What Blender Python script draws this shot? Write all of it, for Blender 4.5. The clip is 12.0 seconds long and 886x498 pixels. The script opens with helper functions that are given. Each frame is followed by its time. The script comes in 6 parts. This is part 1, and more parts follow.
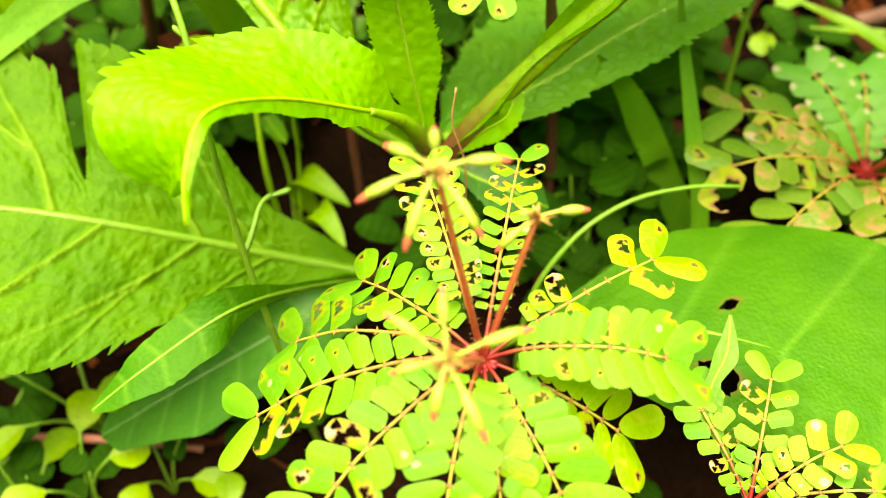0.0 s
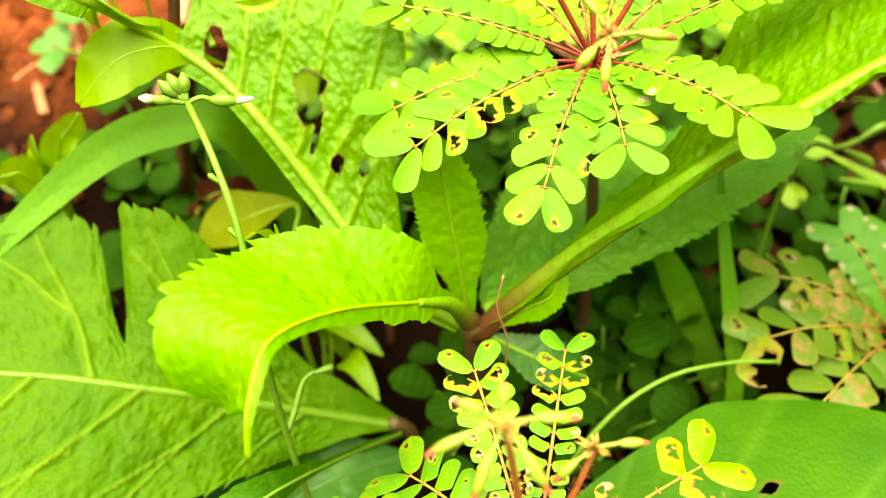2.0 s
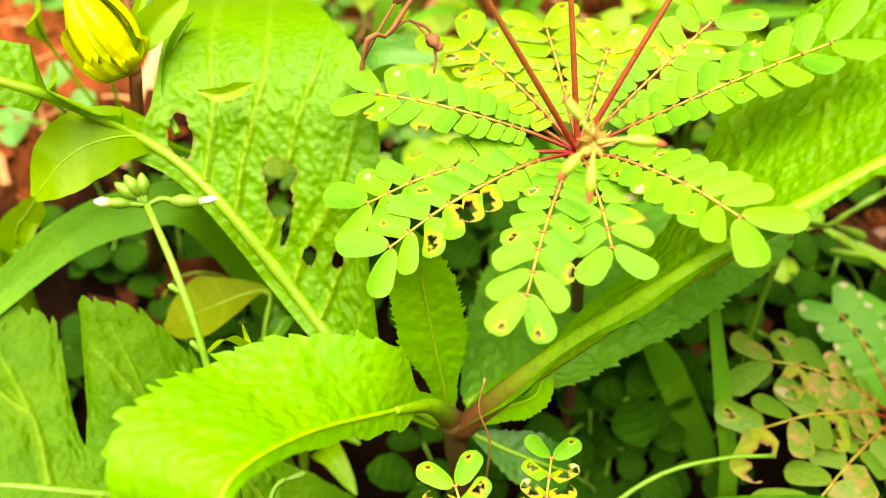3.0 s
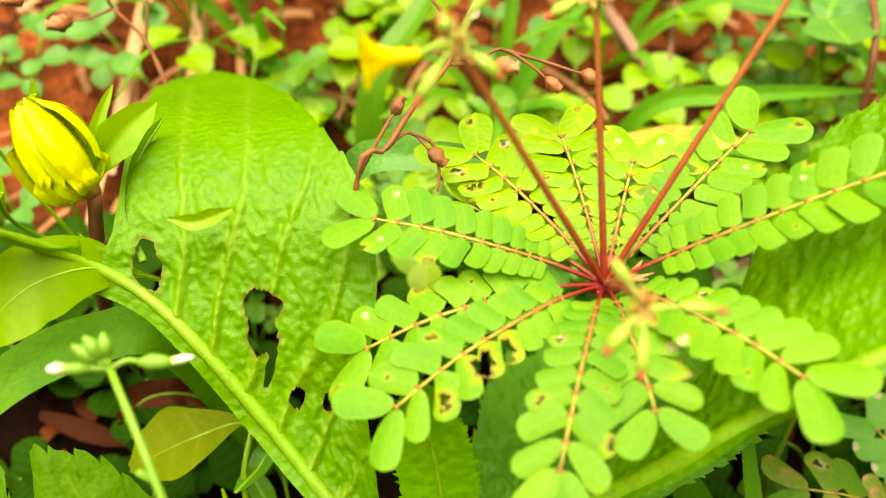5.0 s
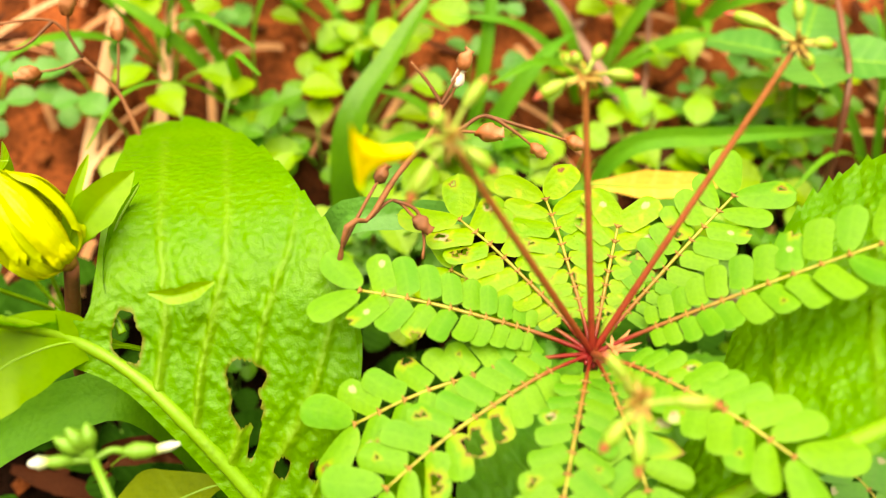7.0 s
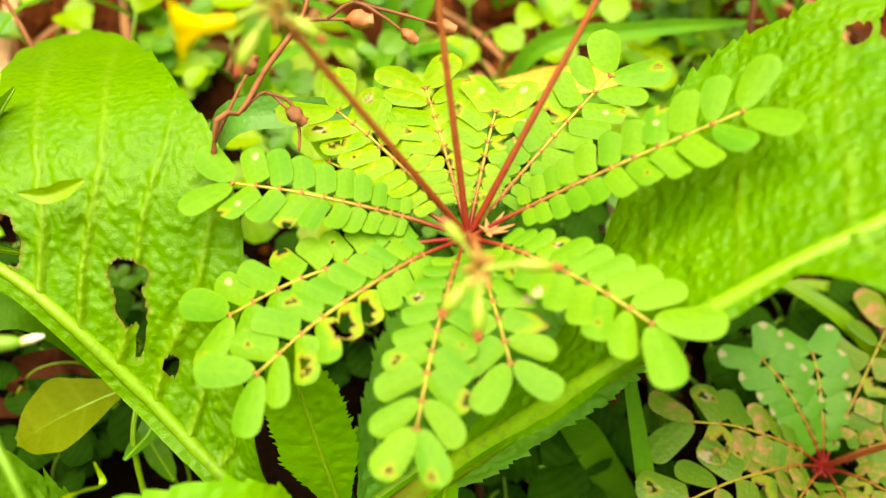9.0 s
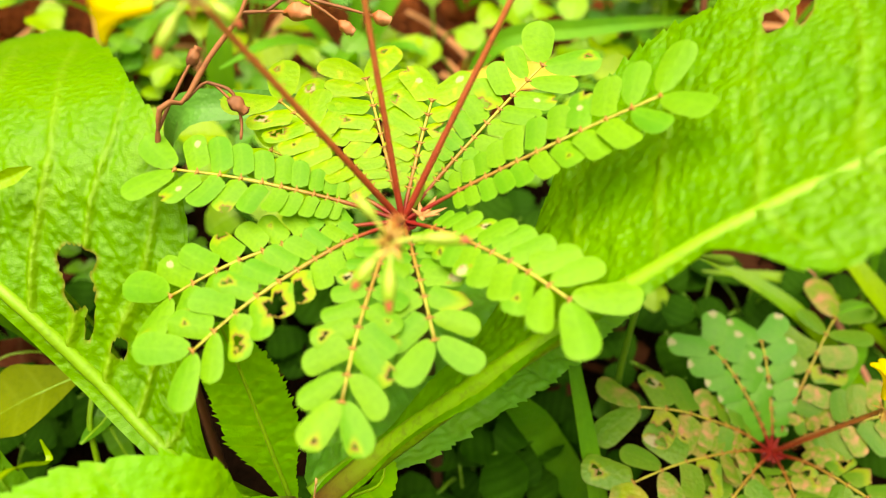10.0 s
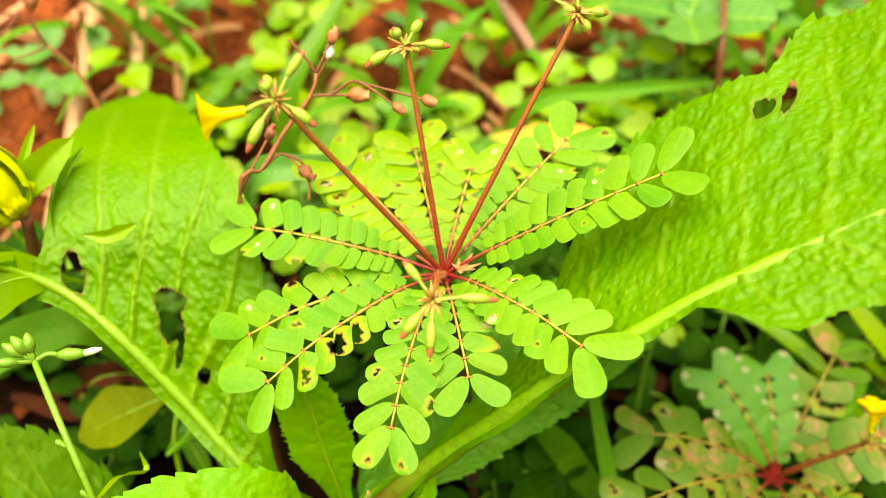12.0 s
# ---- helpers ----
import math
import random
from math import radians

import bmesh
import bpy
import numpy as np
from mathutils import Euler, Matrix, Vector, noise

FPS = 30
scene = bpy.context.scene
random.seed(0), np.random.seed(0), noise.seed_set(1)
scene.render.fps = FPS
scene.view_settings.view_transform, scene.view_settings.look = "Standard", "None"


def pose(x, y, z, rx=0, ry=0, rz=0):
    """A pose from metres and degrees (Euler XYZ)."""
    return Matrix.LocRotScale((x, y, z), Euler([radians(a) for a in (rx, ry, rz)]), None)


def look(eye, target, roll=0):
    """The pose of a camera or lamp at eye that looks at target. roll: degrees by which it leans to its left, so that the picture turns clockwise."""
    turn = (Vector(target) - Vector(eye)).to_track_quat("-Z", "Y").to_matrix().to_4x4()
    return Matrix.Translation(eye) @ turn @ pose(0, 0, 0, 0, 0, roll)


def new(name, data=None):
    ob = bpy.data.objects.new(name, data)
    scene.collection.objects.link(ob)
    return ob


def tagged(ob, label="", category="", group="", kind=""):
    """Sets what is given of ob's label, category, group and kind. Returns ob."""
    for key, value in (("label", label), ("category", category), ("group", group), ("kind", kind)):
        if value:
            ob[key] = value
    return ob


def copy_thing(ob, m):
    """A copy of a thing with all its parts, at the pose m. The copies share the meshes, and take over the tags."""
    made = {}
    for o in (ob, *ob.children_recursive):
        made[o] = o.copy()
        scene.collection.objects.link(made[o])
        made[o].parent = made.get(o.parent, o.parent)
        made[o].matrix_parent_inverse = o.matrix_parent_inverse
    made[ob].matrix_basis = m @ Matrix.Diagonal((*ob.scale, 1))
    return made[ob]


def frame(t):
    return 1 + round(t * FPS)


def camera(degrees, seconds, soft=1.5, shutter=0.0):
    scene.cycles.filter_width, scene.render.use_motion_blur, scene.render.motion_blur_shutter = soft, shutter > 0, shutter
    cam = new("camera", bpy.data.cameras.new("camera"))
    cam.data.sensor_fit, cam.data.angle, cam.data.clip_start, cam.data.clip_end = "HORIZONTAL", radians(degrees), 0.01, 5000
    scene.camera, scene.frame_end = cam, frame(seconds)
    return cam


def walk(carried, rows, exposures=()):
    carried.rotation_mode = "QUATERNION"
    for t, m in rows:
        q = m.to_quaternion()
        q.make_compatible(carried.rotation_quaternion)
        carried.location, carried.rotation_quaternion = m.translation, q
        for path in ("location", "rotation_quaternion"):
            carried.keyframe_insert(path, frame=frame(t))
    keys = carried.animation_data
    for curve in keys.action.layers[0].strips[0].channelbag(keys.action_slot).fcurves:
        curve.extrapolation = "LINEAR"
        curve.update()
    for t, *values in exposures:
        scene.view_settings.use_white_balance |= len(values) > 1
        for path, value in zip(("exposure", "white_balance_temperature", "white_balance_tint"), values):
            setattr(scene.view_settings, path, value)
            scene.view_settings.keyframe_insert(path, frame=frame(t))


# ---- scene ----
# the bank's own axes: its plan is tipped back by twelve degrees about the near edge
BED = pose(0, 0.15, 0, -12) @ pose(0, -0.15, 0)
EXPOSURE = 1.50
cam = camera(49.7, 12.0, soft=0.9)
PATH = [
    (0, (-0.00193, -0.00103, 0.24105), (-0.1313, 1.3453, -1.2323), -7.63),
    (0.5, (-0.01129, -0.00175, 0.24911), (-0.135, 1.3597, -1.2107), -7.07),
    (1, (-0.01764, 0.00259, 0.25721), (-0.1376, 1.3767, -1.191), -6.59),
    (1.5, (-0.01693, 0.0153, 0.26207), (-0.1331, 1.4002, -1.1762), -6.18),
    (2, (-0.0122, 0.02447, 0.26661), (-0.1227, 1.4207, -1.1611), -5.87),
    (2.5, (-0.00759, 0.03453, 0.2711), (-0.1034, 1.4478, -1.1409), -5.65),
    (3, (-0.01054, 0.04485, 0.27024), (-0.0851, 1.4745, -1.1263), -5.33),
    (3.5, (-0.01223, 0.05512, 0.27191), (-0.0682, 1.484, -1.1263), -5.01),
    (3.7, (-0.0116, 0.05922, 0.27256), (-0.054, 1.5015, -1.1124), -4.90),
    (5.5, (-0.02056, 0.08849, 0.27028), (0.0033, 1.5425, -1.1028), -3.37),
    (6, (-0.01973, 0.09359, 0.27758), (0.0266, 1.5435, -1.0993), -2.88),
    (6.5, (-0.02104, 0.0964, 0.28155), (0.0467, 1.5383, -1.1028), -2.56),
    (6.7, (-0.02272, 0.09495, 0.28095), (0.0584, 1.5372, -1.1023), -2.19),
    (8.3, (-0.0116, 0.09273, 0.27422), (0.0726, 1.4527, -1.1898), -4.01),
    (8.5, (-0.0089, 0.09134, 0.27224), (0.0793, 1.4434, -1.1989), -4.04),
    (9, (-0.00032, 0.08421, 0.27185), (0.083, 1.432, -1.2035), -4.41),
    (9.5, (0.00858, 0.07841, 0.27148), (0.0864, 1.4347, -1.1963), -4.78),
    (10, (0.01329, 0.07418, 0.27134), (0.0819, 1.4439, -1.1844), -5.13),
    (10.5, (0.01479, 0.07322, 0.28222), (0.0685, 1.4503, -1.1672), -5.47),
    (11, (0.0136, 0.06345, 0.29525), (0.0376, 1.4507, -1.1452), -6.14),
    (11.5, (0.01857, 0.05901, 0.29935), (0.007, 1.4514, -1.1363), -7.02),
    (12, (0.01617, 0.05649, 0.30198), (-0.0123, 1.4539, -1.1285), -7.32),
]
walk(cam, [(t, BED @ look(eye, target, roll)) for t, eye, target, roll in PATH], exposures=((0, EXPOSURE + 0.14, 9000, 2), (3.5, EXPOSURE - 0.21, 9000, 2), (5.5, EXPOSURE - 0.41, 9000, 2), (12, EXPOSURE - 0.42, 9000, 2)))
# close-up lens: shallow depth, sharp about a hand's length away
cam.data.dof.use_dof = True
cam.data.dof.focus_distance = 0.205
cam.data.dof.aperture_fstop = 9.6

# ---- light: bright overcast daylight, a soft high sun ----
SUN_UP, SUN_TURN = 86, 345
world = bpy.data.worlds.new("sky")
scene.world = world
world.use_nodes = True
wn = world.node_tree.nodes
sky = wn.new("ShaderNodeTexSky")
sky.sky_type, sky.sun_disc = "NISHITA", False
sky.sun_elevation, sky.sun_rotation = radians(SUN_UP), radians(SUN_TURN)
sky.air_density, sky.dust_density = 1.0, 7.0
wn["Background"].inputs["Strength"].default_value = 0.03
world.node_tree.links.new(sky.outputs[0], wn["Background"].inputs["Color"])
sun = new("sun", bpy.data.lights.new("sun", "SUN"))
sun.data.energy, sun.data.angle, sun.data.color = 6.1, radians(74), (1.0, 0.95, 0.85)
sun_from = Vector((math.sin(radians(SUN_TURN)) * math.cos(radians(SUN_UP)), math.cos(radians(SUN_TURN)) * math.cos(radians(SUN_UP)), math.sin(radians(SUN_UP))))
sun.matrix_world = look(sun_from * 3, (0, 0, 0))


# ---- materials ----
def nodes_of(name):
    m = bpy.data.materials.new(name)
    m.use_nodes = True
    nt = m.node_tree
    return m, nt, nt.nodes["Principled BSDF"], nt.nodes["Material Output"]


def node(nt, kind, **values):
    n = nt.nodes.new(kind)
    for key, value in values.items():
        n.inputs[key].default_value = value
    return n


def mix(nt, fac, a, b):
    n = nt.nodes.new("ShaderNodeMix")
    n.data_type = "RGBA"
    for sock, v in ((n.inputs[0], fac), (n.inputs[6], a), (n.inputs[7], b)):
        if hasattr(v, "is_output"):
            nt.links.new(v, sock)
        else:
            sock.default_value = v if isinstance(v, float) else (*v, 1)
    return n.outputs[2]


def ramp(nt, src, lo, hi, top=1.0):
    n = nt.nodes.new("ShaderNodeMapRange")
    n.inputs["From Min"].default_value, n.inputs["From Max"].default_value, n.inputs["To Max"].default_value = lo, hi, top
    nt.links.new(src, n.inputs["Value"])
    return n.outputs[0]


def noise_of(nt, scale, detail=3.0, coord=None):
    n = node(nt, "ShaderNodeTexNoise", Scale=scale, Detail=detail)
    if coord:
        nt.links.new(coord, n.inputs["Vector"])
    return n.outputs["Fac"]


def attr(nt, name):
    n = nt.nodes.new("ShaderNodeAttribute")
    n.attribute_name = name
    return n.outputs["Fac"]


def leaf_mat(name, base, alt, vein, rough=0.42, shine=0.32, glow=0.3, scale=1.0, bump=0.25, scar=(0.22, 0.08, 0.03), blotch=0.0, blotch_col=(0.45, 0.2, 0.1), spread=0.25, cell=1.0):
    """A leaf: two greens, paler veins, brown rims where eaten, light let through."""
    m, nt, p, out = nodes_of(name)
    co = nt.nodes.new("ShaderNodeTexCoord").outputs["Object"]
    rnd = nt.nodes.new("ShaderNodeObjectInfo").outputs["Random"]
    big, fine = noise_of(nt, 55 * scale, 3, co), noise_of(nt, 700 * scale, 2, co)
    col = mix(nt, ramp(nt, big, 0.38, 0.66), base, alt)
    col = mix(nt, ramp(nt, rnd, 0.0, 1.0, spread), col, tuple(min(1, c * f) for c, f in zip(alt, (1.9, 1.25, 1.2))))
    col = mix(nt, ramp(nt, fine, 0.45, 0.75, 0.3), col, tuple(c * 0.6 for c in base))
    if blotch:
        pale = noise_of(nt, 260 * scale, 4, co)
        some = nt.nodes.new("ShaderNodeMath")
        some.operation = "MULTIPLY"
        nt.links.new(ramp(nt, pale, 0.62 - blotch * 0.25, 0.7, min(1.0, 0.4 + blotch)), some.inputs[0])
        nt.links.new(ramp(nt, rnd, 0.45, 0.70), some.inputs[1])
        col = mix(nt, some.outputs[0], col, blotch_col)
    col = mix(nt, ramp(nt, attr(nt, "vein"), 0.0, 1.0, 0.4), col, vein)
    col = mix(nt, attr(nt, "halo"), col, (0.42, 0.42, 0.01))
    col = mix(nt, attr(nt, "pale"), col, (0.36, 0.33, 0.22))
    col = mix(nt, attr(nt, "scar"), col, scar)
    nt.links.new(col, p.inputs["Base Color"])
    p.inputs["Roughness"].default_value = rough
    p.inputs["Specular IOR Level"].default_value = shine
    cells = node(nt, "ShaderNodeTexVoronoi", Scale=900 * scale * cell)
    cells.feature = "SMOOTH_F1"
    cells.inputs["Smoothness"].default_value = 0.7
    nt.links.new(co, cells.inputs["Vector"])
    b = node(nt, "ShaderNodeBump", Strength=bump, Distance=0.0006 / scale / cell)
    add = nt.nodes.new("ShaderNodeMath")
    add.operation = "ADD"
    nt.links.new(ramp(nt, cells.outputs["Distance"], 0.7, 0.0), add.inputs[0])
    nt.links.new(ramp(nt, noise_of(nt, 2600 * scale, 2, co), 0, 1, 0.5), add.inputs[1])
    nt.links.new(add.outputs[0], b.inputs["Height"])
    nt.links.new(b.outputs[0], p.inputs["Normal"])
    tr = nt.nodes.new("ShaderNodeBsdfTranslucent")
    nt.links.new(mix(nt, 0.5, col, tuple(min(1, c * f) for c, f in zip(alt, (1.6, 1.6, 0.6)))), tr.inputs["Color"])
    ms = node(nt, "ShaderNodeMixShader", Fac=glow)
    nt.links.new(p.outputs[0], ms.inputs[1])
    nt.links.new(tr.outputs[0], ms.inputs[2])
    nt.links.new(ms.outputs[0], out.inputs["Surface"])
    return m


def stem_mat(name, low, high, rough=0.5, scale=1.0):
    """A stem whose colour runs from its foot to its end."""
    m, nt, p, out = nodes_of(name)
    co = nt.nodes.new("ShaderNodeTexCoord").outputs["Object"]
    col = mix(nt, attr(nt, "along"), low, high)
    fine = noise_of(nt, 600 * scale, 3, co)
    col = mix(nt, ramp(nt, fine, 0.5, 0.75, 0.45), col, tuple(c * 0.5 for c in low))
    nt.links.new(col, p.inputs["Base Color"])
    p.inputs["Roughness"].default_value = rough
    b = node(nt, "ShaderNodeBump", Strength=0.3, Distance=0.0004)
    nt.links.new(fine, b.inputs["Height"])
    nt.links.new(b.outputs[0], p.inputs["Normal"])
    return m


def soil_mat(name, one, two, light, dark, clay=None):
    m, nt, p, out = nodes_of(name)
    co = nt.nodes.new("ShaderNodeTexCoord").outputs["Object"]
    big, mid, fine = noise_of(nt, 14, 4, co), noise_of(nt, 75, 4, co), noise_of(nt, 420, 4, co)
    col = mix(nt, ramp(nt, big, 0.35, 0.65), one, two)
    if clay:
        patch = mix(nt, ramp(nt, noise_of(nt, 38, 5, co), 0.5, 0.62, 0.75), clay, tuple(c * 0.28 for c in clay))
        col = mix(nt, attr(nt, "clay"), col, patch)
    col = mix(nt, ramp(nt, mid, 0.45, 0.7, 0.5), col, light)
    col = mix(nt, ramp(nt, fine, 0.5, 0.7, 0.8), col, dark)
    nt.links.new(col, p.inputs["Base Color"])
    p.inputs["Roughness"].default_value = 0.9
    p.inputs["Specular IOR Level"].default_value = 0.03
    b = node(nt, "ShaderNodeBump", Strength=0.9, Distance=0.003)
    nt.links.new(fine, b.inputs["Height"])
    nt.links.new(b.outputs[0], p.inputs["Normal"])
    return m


G = dict(
    weed=leaf_mat("weed_leaf", (0.068, 0.256, 0.003), (0.104, 0.300, 0.003), (0.30, 0.46, 0.04), bump=0.42, cell=0.6, glow=0.36),
    # weed leaf with sky sheen tinted into its green, lifted against shade above
    weed_sky_tint=leaf_mat("sky_tinted_weed_leaf", (0.120, 0.410, 0.040), (0.160, 0.430, 0.032), (0.18, 0.40, 0.08), rough=0.40, glow=0.56, bump=0.3, cell=0.6),
    # darker copy of the weed green, shade mixed into its base colours
    weed_shade_tone=leaf_mat("shade_toned_weed_leaf", (0.022, 0.120, 0.014), (0.034, 0.150, 0.013), (0.10, 0.26, 0.04), rough=0.35, bump=0.20, cell=0.55),
    young=leaf_mat("young_leaf", (0.122, 0.420, 0.010), (0.170, 0.455, 0.010), (0.34, 0.50, 0.02), glow=0.48, bump=0.36, cell=0.45),
    broad=leaf_mat("broad_leaf", (0.033, 0.152, 0.005), (0.050, 0.182, 0.006), (0.14, 0.33, 0.03), rough=0.55, shine=0.14, bump=0.30),
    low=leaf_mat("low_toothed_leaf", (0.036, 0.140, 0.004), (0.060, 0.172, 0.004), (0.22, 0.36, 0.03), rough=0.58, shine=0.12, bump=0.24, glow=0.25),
    lime=leaf_mat("smooth_lime_leaf", (0.150, 0.340, 0.005), (0.190, 0.370, 0.006), (0.24, 0.40, 0.03), bump=0.06, glow=0.42, spread=0.1, shine=0.2),
    leaflet=leaf_mat("leaflet", (0.072, 0.256, 0.012), (0.116, 0.305, 0.010), (0.17, 0.36, 0.03), scale=0.012, bump=0.06, rough=0.5, shine=0.22, scar=(0.20, 0.06, 0.03), glow=0.28, spread=0.42),
    leaflet_yellow=leaf_mat("yellowing_leaflet", (0.120, 0.310, 0.004), (0.200, 0.370, 0.005), (0.30, 0.42, 0.03), scale=0.012, bump=0.1, rough=0.5, blotch=0.12, blotch_col=(0.42, 0.36, 0.03), scar=(0.20, 0.06, 0.03)),
    leaflet_rusty=leaf_mat("rusty_leaflet", (0.062, 0.198, 0.014), (0.110, 0.222, 0.014), (0.18, 0.24, 0.04), scale=0.012, bump=0.15, spread=0.6, blotch=0.75, blotch_col=(0.44, 0.20, 0.115), scar=(0.20, 0.07, 0.04)),
    # understory herbs: canopy shade put into a near-black green base
    herb_shade_tone=leaf_mat("shade_toned_herb_leaf", (0.008, 0.040, 0.002), (0.014, 0.060, 0.002), (0.04, 0.12, 0.012), spread=0.2, glow=0.12, rough=0.7, shine=0.04),
    herb=leaf_mat("herb_leaf", (0.038, 0.165, 0.010), (0.070, 0.225, 0.009), (0.12, 0.30, 0.04), spread=0.5),
    herb_lime=leaf_mat("lime_leaf", (0.105, 0.280, 0.006), (0.170, 0.340, 0.006), (0.24, 0.40, 0.03), spread=0.45),
    herb_blue=leaf_mat("blue_green_leaf", (0.055, 0.210, 0.040), (0.080, 0.260, 0.040), (0.16, 0.36, 0.08), spread=0.3),
    grass=leaf_mat("grass_blade", (0.058, 0.225, 0.014), (0.090, 0.270, 0.014), (0.10, 0.24, 0.03), rough=0.55, shine=0.15),
    litter=leaf_mat("rotten_leaf", (0.034, 0.011, 0.005), (0.060, 0.020, 0.009), (0.12, 0.06, 0.03), rough=0.8, glow=0.06, spread=0.6, shine=0.06),
    amber=leaf_mat("amber_leaf", (0.480, 0.300, 0.030), (0.560, 0.360, 0.060), (0.60, 0.46, 0.12), rough=0.6, glow=0.2),
    spotted=leaf_mat("white_spotted_leaflet", (0.060, 0.250, 0.020), (0.085, 0.290, 0.022), (0.10, 0.24, 0.04), scale=0.012, bump=0.05),
    tan=leaf_mat("dead_grass", (0.300, 0.140, 0.065), (0.420, 0.220, 0.110), (0.45, 0.28, 0.16), rough=0.75, glow=0.1, spread=0.4, scale=0.3),
    # yellowish leaf, its base colour dulled to carry the shadow on it
    yellow_shade_tone=leaf_mat("shade_toned_yellow_leaf", (0.098, 0.170, 0.004), (0.135, 0.200, 0.005), (0.20, 0.28, 0.02), rough=0.65, shine=0.12),
    straw=leaf_mat("dry_straw", (0.480, 0.270, 0.150), (0.560, 0.360, 0.220), (0.55, 0.38, 0.25), rough=0.7, glow=0.1, spread=0.4),
    petal=leaf_mat("yellow_petal", (0.720, 0.620, 0.010), (0.780, 0.540, 0.010), (0.80, 0.68, 0.05), rough=0.45, glow=0.35, bump=0.08),
    bud_petal=leaf_mat("yellow_green_petal", (0.360, 0.500, 0.010), (0.480, 0.560, 0.010), (0.50, 0.50, 0.05), rough=0.42, glow=0.25, bump=0.08),
)
S = dict(
    rachis=stem_mat("rachis", (0.20, 0.008, 0.007), (0.33, 0.31, 0.040)),
    peduncle=stem_mat("peduncle", (0.23, 0.014, 0.009), (0.36, 0.13, 0.036)),
    hub=stem_mat("crimson_crown", (0.13, 0.005, 0.006), (0.24, 0.006, 0.010)),
    bud=stem_mat("flower_bud", (0.26, 0.36, 0.050), (0.20, 0.34, 0.020)),
    budtip=stem_mat("pink_bud_tip", (0.34, 0.14, 0.040), (0.46, 0.07, 0.06)),
    bract=stem_mat("bract", (0.24, 0.090, 0.022), (0.42, 0.30, 0.055)),
    green=stem_mat("green_stem", (0.10, 0.22, 0.015), (0.13, 0.30, 0.020)),
    rib=stem_mat("pale_midrib", (0.12, 0.27, 0.008), (0.17, 0.34, 0.010)),
    dull_rib=stem_mat("dull_midrib", (0.085, 0.200, 0.008), (0.105, 0.230, 0.009)),
    young_rib=stem_mat("lime_midrib", (0.19, 0.42, 0.010), (0.24, 0.45, 0.010)),
    # midrib darkened to go with the shade-coloured weed leaf
    rib_shade_tone=stem_mat("shade_toned_midrib", (0.030, 0.110, 0.014), (0.045, 0.150, 0.014)),
    rib_red=stem_mat("red_footed_midrib", (0.105, 0.036, 0.010), (0.150, 0.335, 0.008)),
    purple=stem_mat("purple_stem", (0.060, 0.020, 0.014), (0.085, 0.055, 0.015)),
    brown=stem_mat("brown_stem", (0.075, 0.022, 0.012), (0.18, 0.060, 0.030)),
    drystem=stem_mat("dry_stem", (0.12, 0.040, 0.014), (0.24, 0.085, 0.030), 0.7),
    dry_tan=stem_mat("tan_calyx", (0.34, 0.15, 0.055), (0.46, 0.24, 0.10), 0.7),
    pod=stem_mat("seed_pod", (0.28, 0.075, 0.016), (0.40, 0.17, 0.080), 0.6),
    husk=stem_mat("white_husk", (0.66, 0.56, 0.46), (0.80, 0.75, 0.68)),
    white=stem_mat("white_tip", (0.35, 0.45, 0.10), (0.85, 0.85, 0.80)),
    stick=stem_mat("weathered_stick", (0.20, 0.095, 0.075), (0.29, 0.15, 0.115), 0.75),
    pinkstick=stem_mat("pinkish_stick", (0.30, 0.10, 0.075), (0.38, 0.15, 0.10), 0.7),
)
# near-black soil tones hold the plants' shade; clay is the open red soil
SOIL = soil_mat("shade_darkened_soil", (0.010, 0.004, 0.002), (0.006, 0.003, 0.002), (0.020, 0.007, 0.004), (0.005, 0.003, 0.002), clay=(0.275, 0.069, 0.023))
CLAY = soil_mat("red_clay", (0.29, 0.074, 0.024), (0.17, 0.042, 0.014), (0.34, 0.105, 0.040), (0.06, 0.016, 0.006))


# ---- builders; all places are in the bank's own axes ----
def V(*a):
    return Vector(a)


def sample(ctrl, n):
    """n + 1 points on a smooth curve through the control points, evenly spaced, and their directions."""
    c = [Vector(p) for p in ctrl]
    if len(c) == 2:
        c = [c[0], (c[0] + c[1]) / 2, c[1]]
    fine = []
    for i in range(len(c) - 1):
        a, b = c[i], c[i + 1]
        ta = (b - c[i - 1]) / 2 if i else (b - a)
        tb = (c[i + 2] - a) / 2 if i + 2 < len(c) else (b - a)
        for k in range(24):
            t = k / 24
            fine.append(a * (2 * t**3 - 3 * t**2 + 1) + ta * (t**3 - 2 * t**2 + t) + b * (3 * t**2 - 2 * t**3) + tb * (t**3 - t**2))
    fine.append(c[-1])
    run = np.cumsum([0] + [(q - p).length for p, q in zip(fine, fine[1:])])
    xs = np.linspace(0, run[-1], n + 1)
    pts = [Vector(v) for v in np.stack([np.interp(xs, run, [p[k] for p in fine]) for k in range(3)], 1)]
    ds = [(pts[min(i + 1, n)] - pts[max(i - 1, 0)]).normalized() for i in range(n + 1)]
    return pts, ds, float(run[-1])


def curve_of(profile, x):
    """A width at x from (place, width) pairs, or a plain number."""
    if isinstance(profile, (int, float)):
        return float(profile)
    xs, ys = zip(*profile)
    return float(np.interp((x - 0.016, x, x + 0.016), xs, ys).mean())


